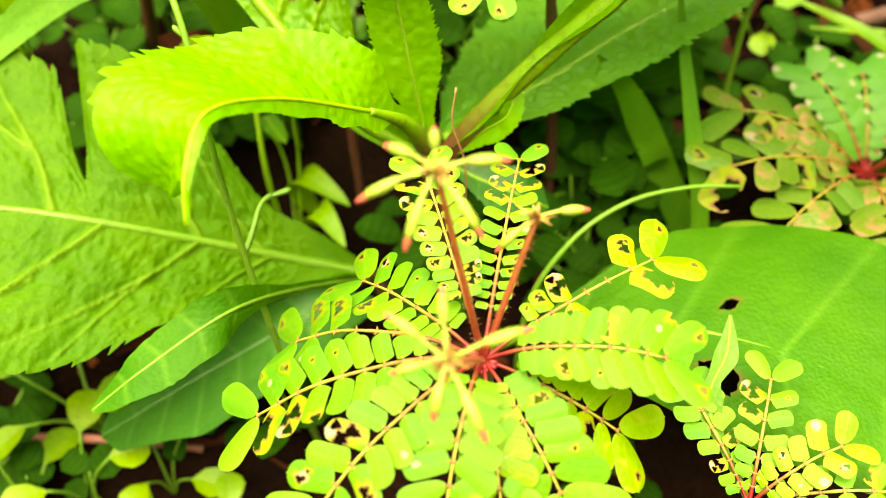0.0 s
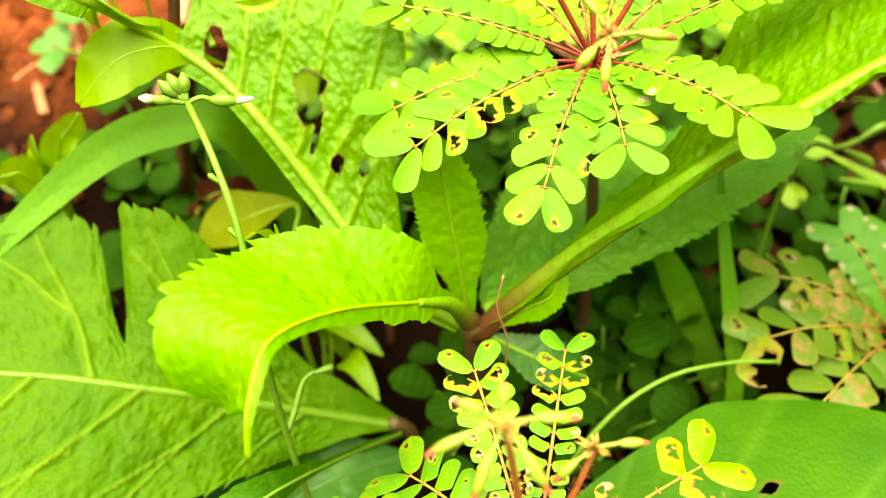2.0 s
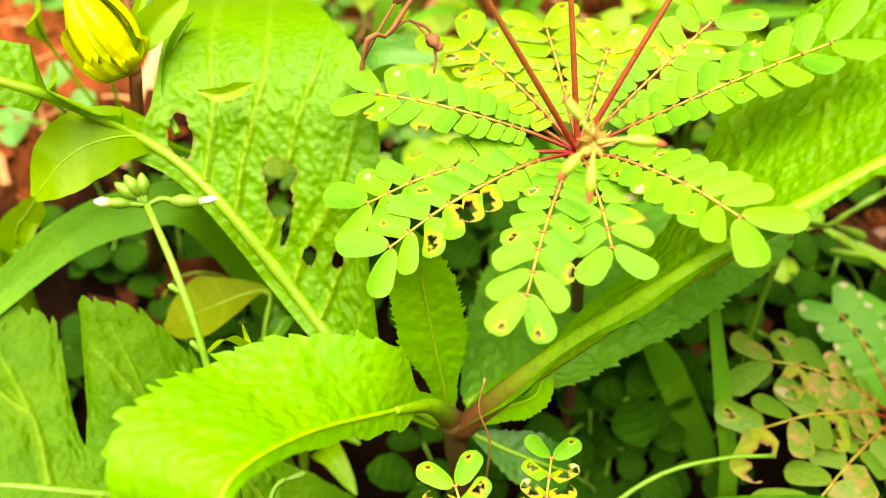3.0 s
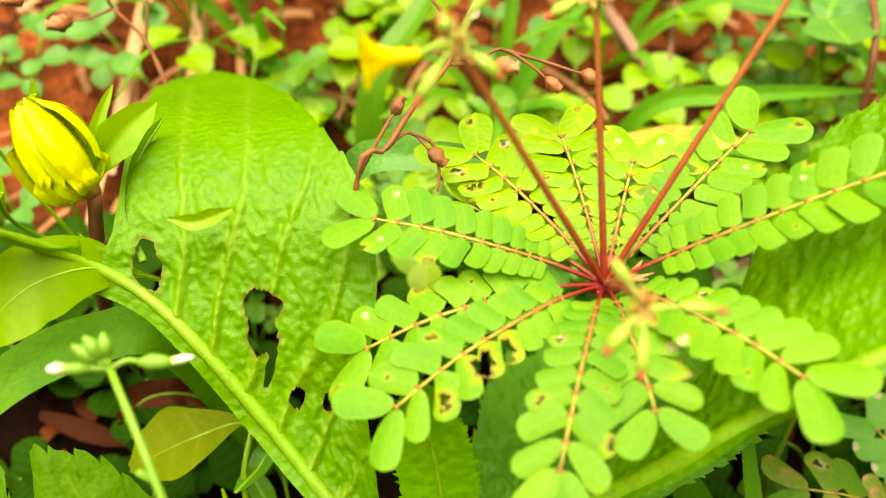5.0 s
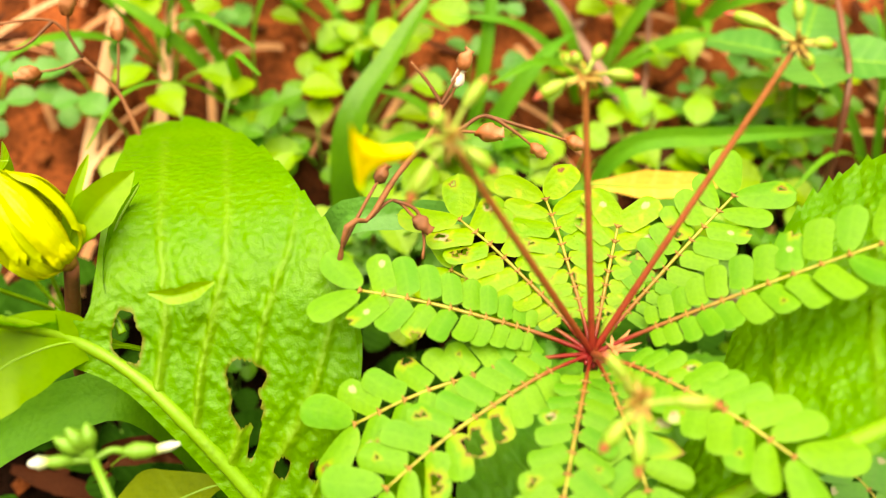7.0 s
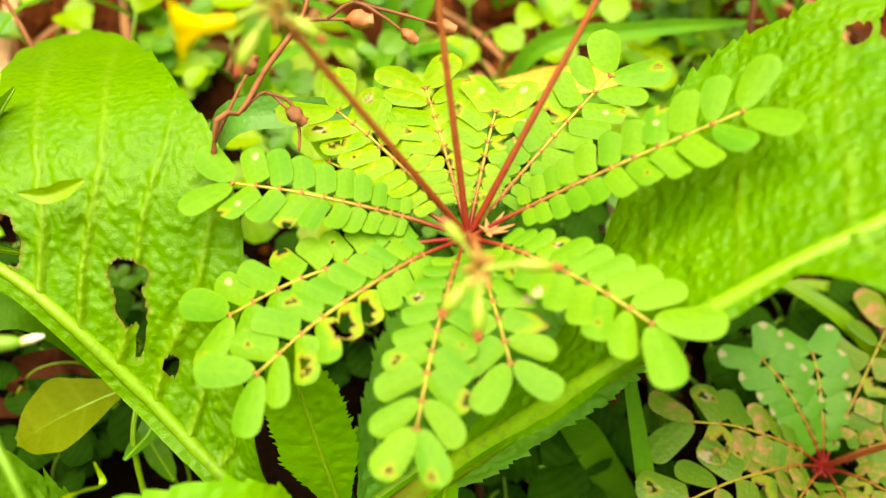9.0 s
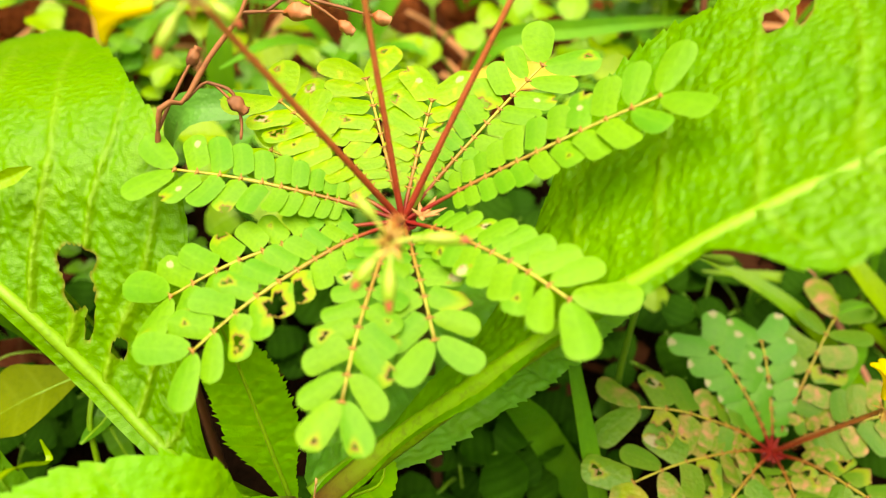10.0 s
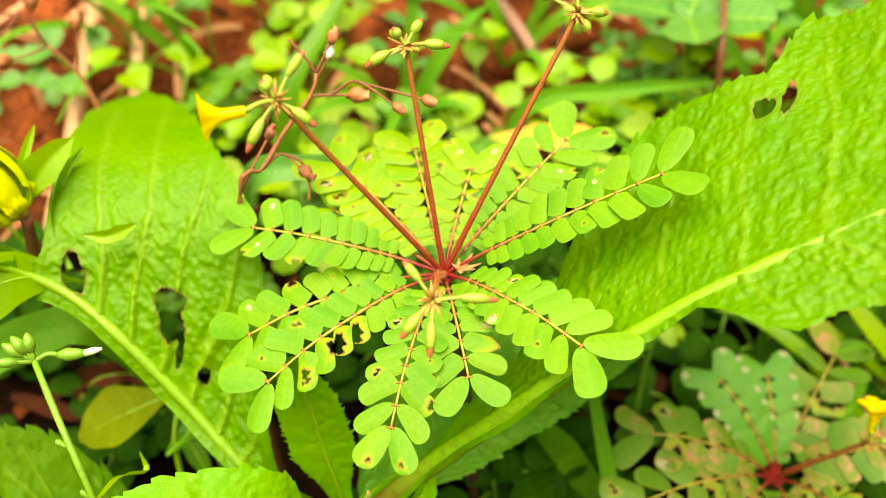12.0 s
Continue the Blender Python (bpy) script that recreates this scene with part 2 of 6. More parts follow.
def tube(bm, ctrl, r0, r1, n=16, seg=7, wobble=0.0, along=(0.0, 1.0), closed=True, groove=0.0):
    """A round stem along a curve, tapering from r0 to r1."""
    lay = bm.verts.layers.float.get("along") or bm.verts.layers.float.new("along")
    pts, ds, _ = sample(ctrl, n)
    ref = V(0.31, 0.17, 0.93)
    rings = []
    for i, (p, d) in enumerate(zip(pts, ds)):
        a = d.cross(ref).normalized()
        b = d.cross(a)
        u = i / n
        r = (r0 + (r1 - r0) * u) * (1 + wobble * noise.noise(p * 900))
        ring = []
        for k in range(seg):
            t = 2 * math.pi * k / seg
            rr = r * (1 - groove * (k % 2))
            v = bm.verts.new(p + a * (rr * math.cos(t)) + b * (rr * math.sin(t)))
            v[lay] = along[0] + (along[1] - along[0]) * u
            ring.append(v)
        rings.append(ring)
    for r, s in zip(rings, rings[1:]):
        for k in range(seg):
            bm.faces.new((r[k], r[(k + 1) % seg], s[(k + 1) % seg], s[k]))
    if closed:
        bm.faces.new(rings[0][::-1])
        bm.faces.new(rings[-1])
    return bm


def pod(bm, a, b, r, shape=((0, 0.35), (0.2, 0.85), (0.5, 1.0), (0.8, 0.75), (1, 0.15)), n=9, seg=8, ridge=0.0, flat=1.0, power=1.0):
    """A bud, pod or seed: a body of turning from a to b with the given outline."""
    lay = bm.verts.layers.float.get("along") or bm.verts.layers.float.new("along")
    a, b = Vector(a), Vector(b)
    d = (b - a).normalized()
    s = d.cross(V(0.3, 0.2, 0.93)).normalized()
    w = d.cross(s)
    rings = []
    for i in range(n + 1):
        u = i / n
        rr = r * curve_of(shape, u)
        ring = []
        for k in range(seg):
            t = 2 * math.pi * k / seg
            q = rr * (1 + ridge * math.cos(4 * t))
            v = bm.verts.new(a + (b - a) * u + s * (q * math.cos(t)) + w * (q * flat * math.sin(t)))
            v[lay] = u ** power
            ring.append(v)
        rings.append(ring)
    for p, q in zip(rings, rings[1:]):
        for k in range(seg):
            bm.faces.new((p[k], p[(k + 1) % seg], q[(k + 1) % seg], q[k]))
    bm.faces.new(rings[0][::-1])
    bm.faces.new(rings[-1])
    return bm


def mesh_of(name, bm, mat, bed=True):
    if bed:
        bm.transform(BED)
    me = bpy.data.meshes.new(name)
    for f in bm.faces:
        f.smooth = True
    bm.to_mesh(me)
    bm.free()
    me.materials.append(mat)
    return me


def part(name, bm, material, parent, label=""):
    """Links a bmesh as one mesh under a thing or a part."""
    ob = new(name, mesh_of(name, bm, material))
    ob.parent = parent
    if parent.type == "EMPTY":
        ob.matrix_parent_inverse = Matrix.Translation(-parent.location)
    return tagged(ob, label) if label else ob


def thing(name, base, label, category, group="", kind=""):
    ob = new(name)
    ob.empty_display_size = 0.01
    ob.location = BED @ Vector(base)
    return tagged(ob, label, category, group, kind)


def blade_mesh(rib, side, wl, wr, sweep=(18, 18), cup=(12, 12), arch=0.0, teeth=(0, 0.0), veins=8, quilt=0.0005, grain=1.0, ruffle=(0.0, 0), holes=(), ridges=(), ridge=1.0, nu=90, nv=16, bend=None):
    """A leaf blade on a midrib: the half towards side has the widths wl, the other wr; toothed edge, quilted between its veins, eaten holes."""
    bm = bmesh.new()
    lv, ls = bm.verts.layers.float.new("vein"), bm.verts.layers.float.new("scar")
    pts, ds, length = sample(rib, nu)
    side = Vector(side)
    grid, where = [], []
    for i, (p, d) in enumerate(zip(pts, ds)):
        u = i / nu
        s = (side - d * side.dot(d)).normalized()
        n = d.cross(s)
        if n.z < 0:
            n = -n
        row = []
        for j in range(-nv, nv + 1):
            v = j / nv
            h = 0 if v >= 0 else 1
            w = curve_of((wl, wr)[h], u)
            if teeth[0] and abs(v) > 0.6:
                tooth = u * teeth[0] + 0.22 * math.sin(u * 71 + h) + 0.15 * math.sin(u * 193)
                tall = 0.35 + 1.3 * (math.sin(math.floor(tooth) * 12.99 + 4.1 * h) * 43.7 % 1.0)
                w *= 1 + teeth[1] * (tall * (tooth % 1.0) - 0.5) * (abs(v) - 0.6) / 0.4
            a, sw = radians(curve_of(cup[h], u)), radians(curve_of(sweep[h], u))
            out = s * (1 if v >= 0 else -1)
            lie = out * math.cos(sw) + d * math.sin(sw)
            q = p + lie * (abs(v) * w * math.cos(a)) + n * (abs(v) * w * math.sin(a) + curve_of(arch, u) * v * v * w)
            if bend:
                q = bend(q)
            f = (u * veins) % 1.0
            near = min(f, 1 - f)
            fade = min(1.0, abs(v) * 6) * (1 - 0.5 * abs(v)) * min(1.0, w / 0.018)
            q += n * (quilt * fade * (math.sin(math.pi * f) ** 0.6 - 0.5))
            q += n * (quilt * grain * fade * (0.6 * noise.noise(Vector((u * length * 240, v * w * 240, 7.3 * h))) + 0.5 * noise.noise(Vector((u * length * 620, v * w * 620, 3.1 * h)))))
            if ruffle[1]:
                q += n * (ruffle[0] * v * v * math.sin(u * ruffle[1] * 6.283 + 1.3 * h))
            pale = max(0.0, 1 - near / max(0.03, 0.95 * veins / nu)) * (1 - 0.45 * abs(v)) if veins else 0.0
            for ru, rs, lean, start, reach in ridges:
                if rs * v > start and abs(v) < reach:
                    off = (u - ru - lean * (abs(v) - start) - 0.004 * math.sin(abs(v) * 9 + ru * 40)) * length
                    thin = 1 - 0.6 * (abs(v) - start) / (reach - start)
                    rise = math.exp(-(off / (0.0013 * thin)) ** 2)
                    q += n * (ridge * (0.0016 * thin * rise - 0.0009 * math.exp(-(off / 0.0034) ** 2)))
                    pale = max(pale, rise * thin * min(1.0, ridge + 0.25))
            row.append([q, pale])
            where.append((u, v))
        grid.append(row)
    # holes: the mesh is drawn to their rims, and what lies within is cut
    m = 2 * nv + 1
    uv = np.array(where)
    place = np.array([[tuple(c[0]) for c in row] for row in grid])
    inside = np.zeros(len(uv), bool)
    scar = np.zeros(len(uv))
    moves = []
    for hole in holes:
        hu, hv, au, av, bu, bv = hole if len(hole) == 6 else (hole[0], hole[1], hole[2], 0, 0, hole[3])
        inv = np.linalg.inv(np.array([[au, bu], [av, bv]]))
        du, dv = inv @ (uv - (hu, hv)).T
        ang = np.arctan2(dv, du)
        rim = 1 + 0.09 * np.sin(3 * ang + hu * 50) + 0.05 * np.sin(7 * ang + hv * 30)
        dist = np.hypot(du, dv) / rim
        cell = max(np.hypot(*(inv @ (1 / nu, 0))), np.hypot(*(inv @ (0, 1 / nv))))
        inside |= dist < 1 - 0.5 * cell
        near = np.flatnonzero(np.abs(dist - 1) < 0.5 * cell)
        moves += [(k, (hu, hv) + (uv[k] - (hu, hv)) / dist[k]) for k in near]
        scar = np.maximum(scar, np.clip(1.22 - dist, 0, 0.22) / 0.22 * 0.7)
    for k, (u, v) in moves:
        if inside[k]:
            continue
        fi, fj = np.clip(u * nu, 0, nu - 0.001), np.clip(v * nv + nv, 0, m - 1.001)
        i, j = int(fi), int(fj)
        a, b = fi - i, fj - j
        q = place[i, j] * (1 - a) * (1 - b) + place[i + 1, j] * a * (1 - b) + place[i, j + 1] * (1 - a) * b + place[i + 1, j + 1] * a * b
        grid[k // m][k % m][0] = Vector(q)
    vs = []
    for k, (i, j) in enumerate((i, j) for i in range(nu + 1) for j in range(m)):
        v = bm.verts.new(grid[i][j][0])
        v[lv], v[ls] = grid[i][j][1], float(scar[k])
        vs.append(v)
    for i in range(nu):
        for j in range(m - 1):
            ids = (i * m + j, i * m + j + 1, (i + 1) * m + j + 1, (i + 1) * m + j)
            if not inside[list(ids)].any():
                bm.faces.new([vs[k] for k in ids])
    bmesh.ops.delete(bm, geom=[v for v in bm.verts if not v.link_faces], context="VERTS")
    return bm


def leaf(parent, mat, rib, side, wl, wr, rib_r=(0.0012, 0.0004), rib_mat="rib", rib_along=(0.0, 1.0), name="leaf", label="", lift=0.0003, **kw):
    """A leaf with its midrib as a part of it."""
    ob = part(name, blade_mesh(rib, side, wl, wr, **kw), G[mat], parent, label)
    if rib_r:
        bm = bmesh.new()
        line = [kw["bend"](p) for p in sample(rib, 24)[0]] if kw.get("bend") else [Vector(p) for p in rib]
        tube(bm, [p + V(0, 0, lift - rib_r[0] * 0.68) for p in line], *rib_r, n=60, seg=10, wobble=0.15, along=rib_along)
        part("midrib", bm, S[rib_mat], ob)
    return ob


def hw(x, y):
    """Height of the bank at a world place."""
    t = max(-1.0, min(1.6, (y - 0.14) / 1.0))
    z = 0.20 * t - 0.045 * t * abs(t) - 0.06 * max(-0.6, min(0.6, x))
    z += 0.006 * noise.noise((x * 9, y * 9, 3.1)) + 0.0025 * noise.noise((x * 45, y * 45, 1.7))
    return z - 0.012


def gz(x, y):
    """Height of the bank in its own axes, under a place in them."""
    z = 0.0
    for _ in range(6):
        w = BED @ V(x, y, z)
        z += hw(w.x, w.y) - w.z
    return z


def foot(x, y, sink=0.002):
    return V(x, y, gz(x, y) - sink)


# ---- the rosette plants: fronds of paired leaflets on a crimson crown ----
def leaflet_mesh(name, mat, seed, holes=(), bite=0.0, nu=14, nv=5, tip=False, mines=()):
    """One leaflet of length 1 along x: oblong, round-ended, a little lopsided and cupped."""
    rnd = random.Random(seed)
    lop, bend, cupped = rnd.uniform(-0.05, 0.05), rnd.uniform(-0.05, 0.03), rnd.uniform(0.03, 0.14)
    bm = bmesh.new()
    lv, ls, lp, lh = (bm.verts.layers.float.new(k) for k in ("vein", "scar", "pale", "halo"))
    vs, cut = {}, {}
    for i in range(nu + 1):
        u = i / nu
        x = 0.5 - 0.5 * math.cos(math.pi * u)
        half = 0.30 * min(1.0, (x / 0.10) ** 0.5) * max(0.0, 1 - max(0.0, (x - 0.66) / 0.34) ** 3.4) ** 0.50 * (0.90 + 0.10 * x)
        if tip:
            half = 0.290 * (1 - abs(2 * x - 1) ** 3.0) ** 0.5 * (0.66 + 0.46 * x)
        for j in range(-nv, nv + 1):
            v = j / nv
            y = v * half * (1 + (0.14 * math.copysign(1, v) * (1 - x) if not tip else 0)) + lop * math.sin(math.pi * x)
            z = cupped * (-(v * v) * half * 1.3) + bend * x * x + 0.012 * math.sin(5 * x + seed)
            d = 9.0
            for hx, hy, hr in holes:
                ang = math.atan2(y - hy, x - hx)
                d = min(d, math.hypot(x - hx, (y - hy) * 1.1) / (hr * (1 + 0.25 * math.sin(3 * ang + seed) + 0.12 * math.sin(8 * ang))))
            if bite:
                d = min(d, (1.0 - x + 0.16 * math.sin(9 * y + seed)) / bite)
            p = bm.verts.new((x + 0.035 * max(0.0, 1 - abs(v) * 2.5) * max(0.0, x - 0.85) / 0.15, y, z))
            p[lv] = max(0.0, 0.5 - abs(v) * 3.0) + 0.9 * max(0.0, max(abs(v), abs(2 * x - 1)) - 0.8) * 4
            p[ls] = max(0.0, min(1.0, (1.32 - d) / 0.3)) * 0.9
            p[lp] = max([0.0] + [max(0.0, min(0.9, 3 * (1.2 - math.hypot(x - mx, (y - my) * 1.2) / (mr * (1 + 0.35 * noise.noise((x * 14, y * 14, seed))))))) for mx, my, mr in mines])
            p[lh] = max(max(0.0, min(0.35, (2.6 - d) / 2.4)), 0.5 * p[lp])
            vs[i, j], cut[i, j] = p, d < 1
    for i in range(nu):
        for j in range(-nv, nv):
            ids = ((i, j), (i + 1, j), (i + 1, j + 1), (i, j + 1))
            if sum(cut[k] for k in ids) < 3:
                bm.faces.new([vs[k] for k in ids])
    bmesh.ops.delete(bm, geom=[v for v in bm.verts if not v.link_faces], context="VERTS")
    return mesh_of(name, bm, mat, bed=False)


LEAFLETS = {}
for kind in ("leaflet", "leaflet_yellow", "leaflet_rusty"):
    whole = [leaflet_mesh("leaflet", G[kind], k) for k in range(4)]
    eaten = [
        leaflet_mesh("eaten_leaflet", G[kind], 11, [(0.66, 0.05, 0.07), (0.76, -0.04, 0.05)], nu=34, nv=11),
        leaflet_mesh("eaten_leaflet", G[kind], 12, [(0.72, -0.07, 0.08), (0.56, 0.1, 0.05), (0.60, -0.02, 0.04)], nu=34, nv=11, mines=[(0.66, -0.02, 0.13)]),
        leaflet_mesh("eaten_leaflet", G[kind], 13, [(0.88, 0.14, 0.12)], nu=34, nv=11),
        leaflet_mesh("bitten_leaflet", G[kind], 14, bite=0.24, nu=34, nv=11),
        leaflet_mesh("eaten_leaflet", G[kind], 15, [(0.55, 0.0, 0.12), (0.72, 0.08, 0.08), (0.8, -0.05, 0.05)], nu=34, nv=11),
        leaflet_mesh("mined_leaflet", G[kind], 16, nu=34, nv=11, mines=[(0.72, 0.08, 0.085)]),
        leaflet_mesh("half_eaten_leaflet", G[kind], 18, [(0.50, -0.14, 0.22), (0.75, -0.2, 0.2)], nu=34, nv=11),
        leaflet_mesh("eaten_leaflet", G[kind], 17, [(0.62, 0.02, 0.045)], nu=34, nv=11),
        leaflet_mesh("mined_leaflet", G[kind], 19, [(1.0, -0.10, 0.10)], nu=34, nv=11, mines=[(0.55, 0.04, 0.07)]),
        leaflet_mesh("bitten_leaflet", G[kind], 21, [(0.30, 0.26, 0.17)], nu=34, nv=11),
        leaflet_mesh("scabbed_leaflet", G[kind], 22, [(0.70, 0.10, 0.035), (0.62, -0.12, 0.03)], nu=34, nv=11, mines=[(0.80, 0.04, 0.16)]),
        leaflet_mesh("shredded_leaflet", G[kind], 23, [(0.42, 0.12, 0.17), (0.62, -0.12, 0.15), (0.80, 0.14, 0.12)], nu=34, nv=11, mines=[(0.9, -0.05, 0.16)]),
    ]
    tips = [leaflet_mesh("tip_leaflet", G[kind], 20 + k, tip=True, nu=18, nv=6) for k in range(7)] + [leaflet_mesh("tip_leaflet", G[kind], 29, tip=True, nu=26, nv=9, holes=[(0.78, 0.10, 0.06)])]
    LEAFLETS[kind] = whole, eaten, tips
dots = [leaflet_mesh("spotted_leaflet", G["spotted"], 30 + k, nu=26, nv=9, mines=[(0.93, 0.08 * (k - 1), 0.11)]) for k in range(3)]
LEAFLETS["spotted"] = dots, dots, dots


def frond(plant, hub, end, pairs, size, kind="leaflet", bare=0.22, rise=0.006, roll=0.0, damage=0.0, seed=0, grow=0.42, r=0.00047, gaps=(), lift=(0.0, 0.0), fill=1.17, mess=0.0, last_size=1.14, eaten_at=None, sway=(0, 0, 0), sweep=(4, 42), last_angle=48):
    """A frond: a rachis from the crown to its end, with close-set pairs of leaflets that grow towards the tip.
    eaten_at names damaged leaflets by (pair counted from the tip, side); side 1 is the right hand on the way to the tip."""
    rnd = random.Random(seed * 7 + 1)
    eaten_at = eaten_at or {}
    hub, end = Vector(hub), Vector(end)
    mid = (hub + end) / 2 + V(0, 0, rise) + Vector(sway)
    ctrl = [hub, hub.lerp(mid, 0.5) + V(0, 0, rise * 0.35), mid, mid.lerp(end, 0.5) + V(0, 0, rise * 0.3) + Vector(sway) * 0.3, end]
    bm = bmesh.new()
    tube(bm, ctrl, r, r * 0.55, n=26, seg=6, wobble=0.25, along=(-0.25, 1.6))
    pts, ds, length = sample(ctrl, 120)
    sizes = [grow + (0.95 - grow) * (k / max(1, pairs - 2)) ** 0.85 if k < pairs - 1 else 1.0 for k in range(pairs)]
    run = np.cumsum(sizes)
    places = bare + (1 - bare) * (run - sizes[0] * 0.5) / (run[-1] - sizes[0] * 0.5)
    step = length * (1 - bare) / run[-1]
    lay = bm.verts.layers.float["along"]
    frames = []
    for at_ in places:
        i = min(120, int(round(at_ * 120)))
        d = ds[i]
        up = V(0, -0.15, 1)
        up = (up - d * up.dot(d)).normalized()
        up = Matrix.Rotation(radians(roll), 3, d) @ up
        frames.append((pts[i], d, up, d.cross(up)))
        old = set(bm.verts)
        pod(bm, pts[i] - d * r * 1.0, pts[i] + d * r * 1.0, r * 1.25, ((0, 0.5), (0.5, 1), (1, 0.5)), n=3, seg=6)
        for side in (1, -1):
            s = d.cross(up) * side
            pod(bm, pts[i] + up * r * 0.3, pts[i] + s * r * 2.1 + d * r * 0.6 + up * r * 0.6, r * 0.62, ((0, 0.9), (0.6, 0.8), (1, 0.4)), n=3, seg=5)
        for v in bm.verts:
            if v not in old:
                v[lay] = 0.42
    ob = part("frond", bm, S["rachis"], plant)
    whole, eaten, tips = LEAFLETS[kind]
    for k, (big, (p, d, up, s)) in enumerate(zip(sizes, frames)):
        last = k == pairs - 1
        for side in (1, -1):
            if (k, side) in gaps:
                continue
            ang = radians((last_angle if last else sweep[0] + (sweep[1] - sweep[0]) * (k / pairs) ** 1.4) + rnd.uniform(-4, 4) * (1 + 4 * mess))
            x = s * side * math.cos(ang) + d * math.sin(ang) + up * (lift[0 if side > 0 else 1] + rnd.uniform(-0.07, 0.07) * (1 + 3 * mess))
            x.normalize()
            z = (up + s * side * rnd.uniform(-0.08, 0.08) + d * (0.10 + rnd.uniform(-0.10, 0.10) * (1 + 3 * mess))).normalized()
            z = (z - x * z.dot(x)).normalized()
            y = z.cross(x)
            ln = size * big * rnd.uniform(0.94 - 0.3 * mess, 1.05 + 0.12 * mess) * (last_size if last else 1)
            wd = step * big * math.cos(ang * 0.7) * fill / 0.585 if not last else ln * rnd.uniform(0.98, 1.10)
            wd = min(max(wd, ln * 0.90), ln * 1.15)
            m = Matrix.Identity(4)
            for c, (axis, f) in enumerate(((x, ln), (y, wd * (1 if side > 0 else -1) * (-1 if not last else 1)), (z, ln))):
                for q in range(3):
                    m[q][c] = axis[q] * f
            m.translation = p + up * (r * 0.6) + s * side * r * 1.2
            if (pairs - 1 - k, side) in eaten_at:
                me = tips[-1] if last else eaten[eaten_at[pairs - 1 - k, side]]
            else:
                me = rnd.choice(eaten) if rnd.random() < damage else rnd.choice(tips[:-1] if k >= pairs - 2 else whole)
            le = new("leaflet", me)
            le.parent = ob
            le.matrix_basis = BED @ m
    return ob


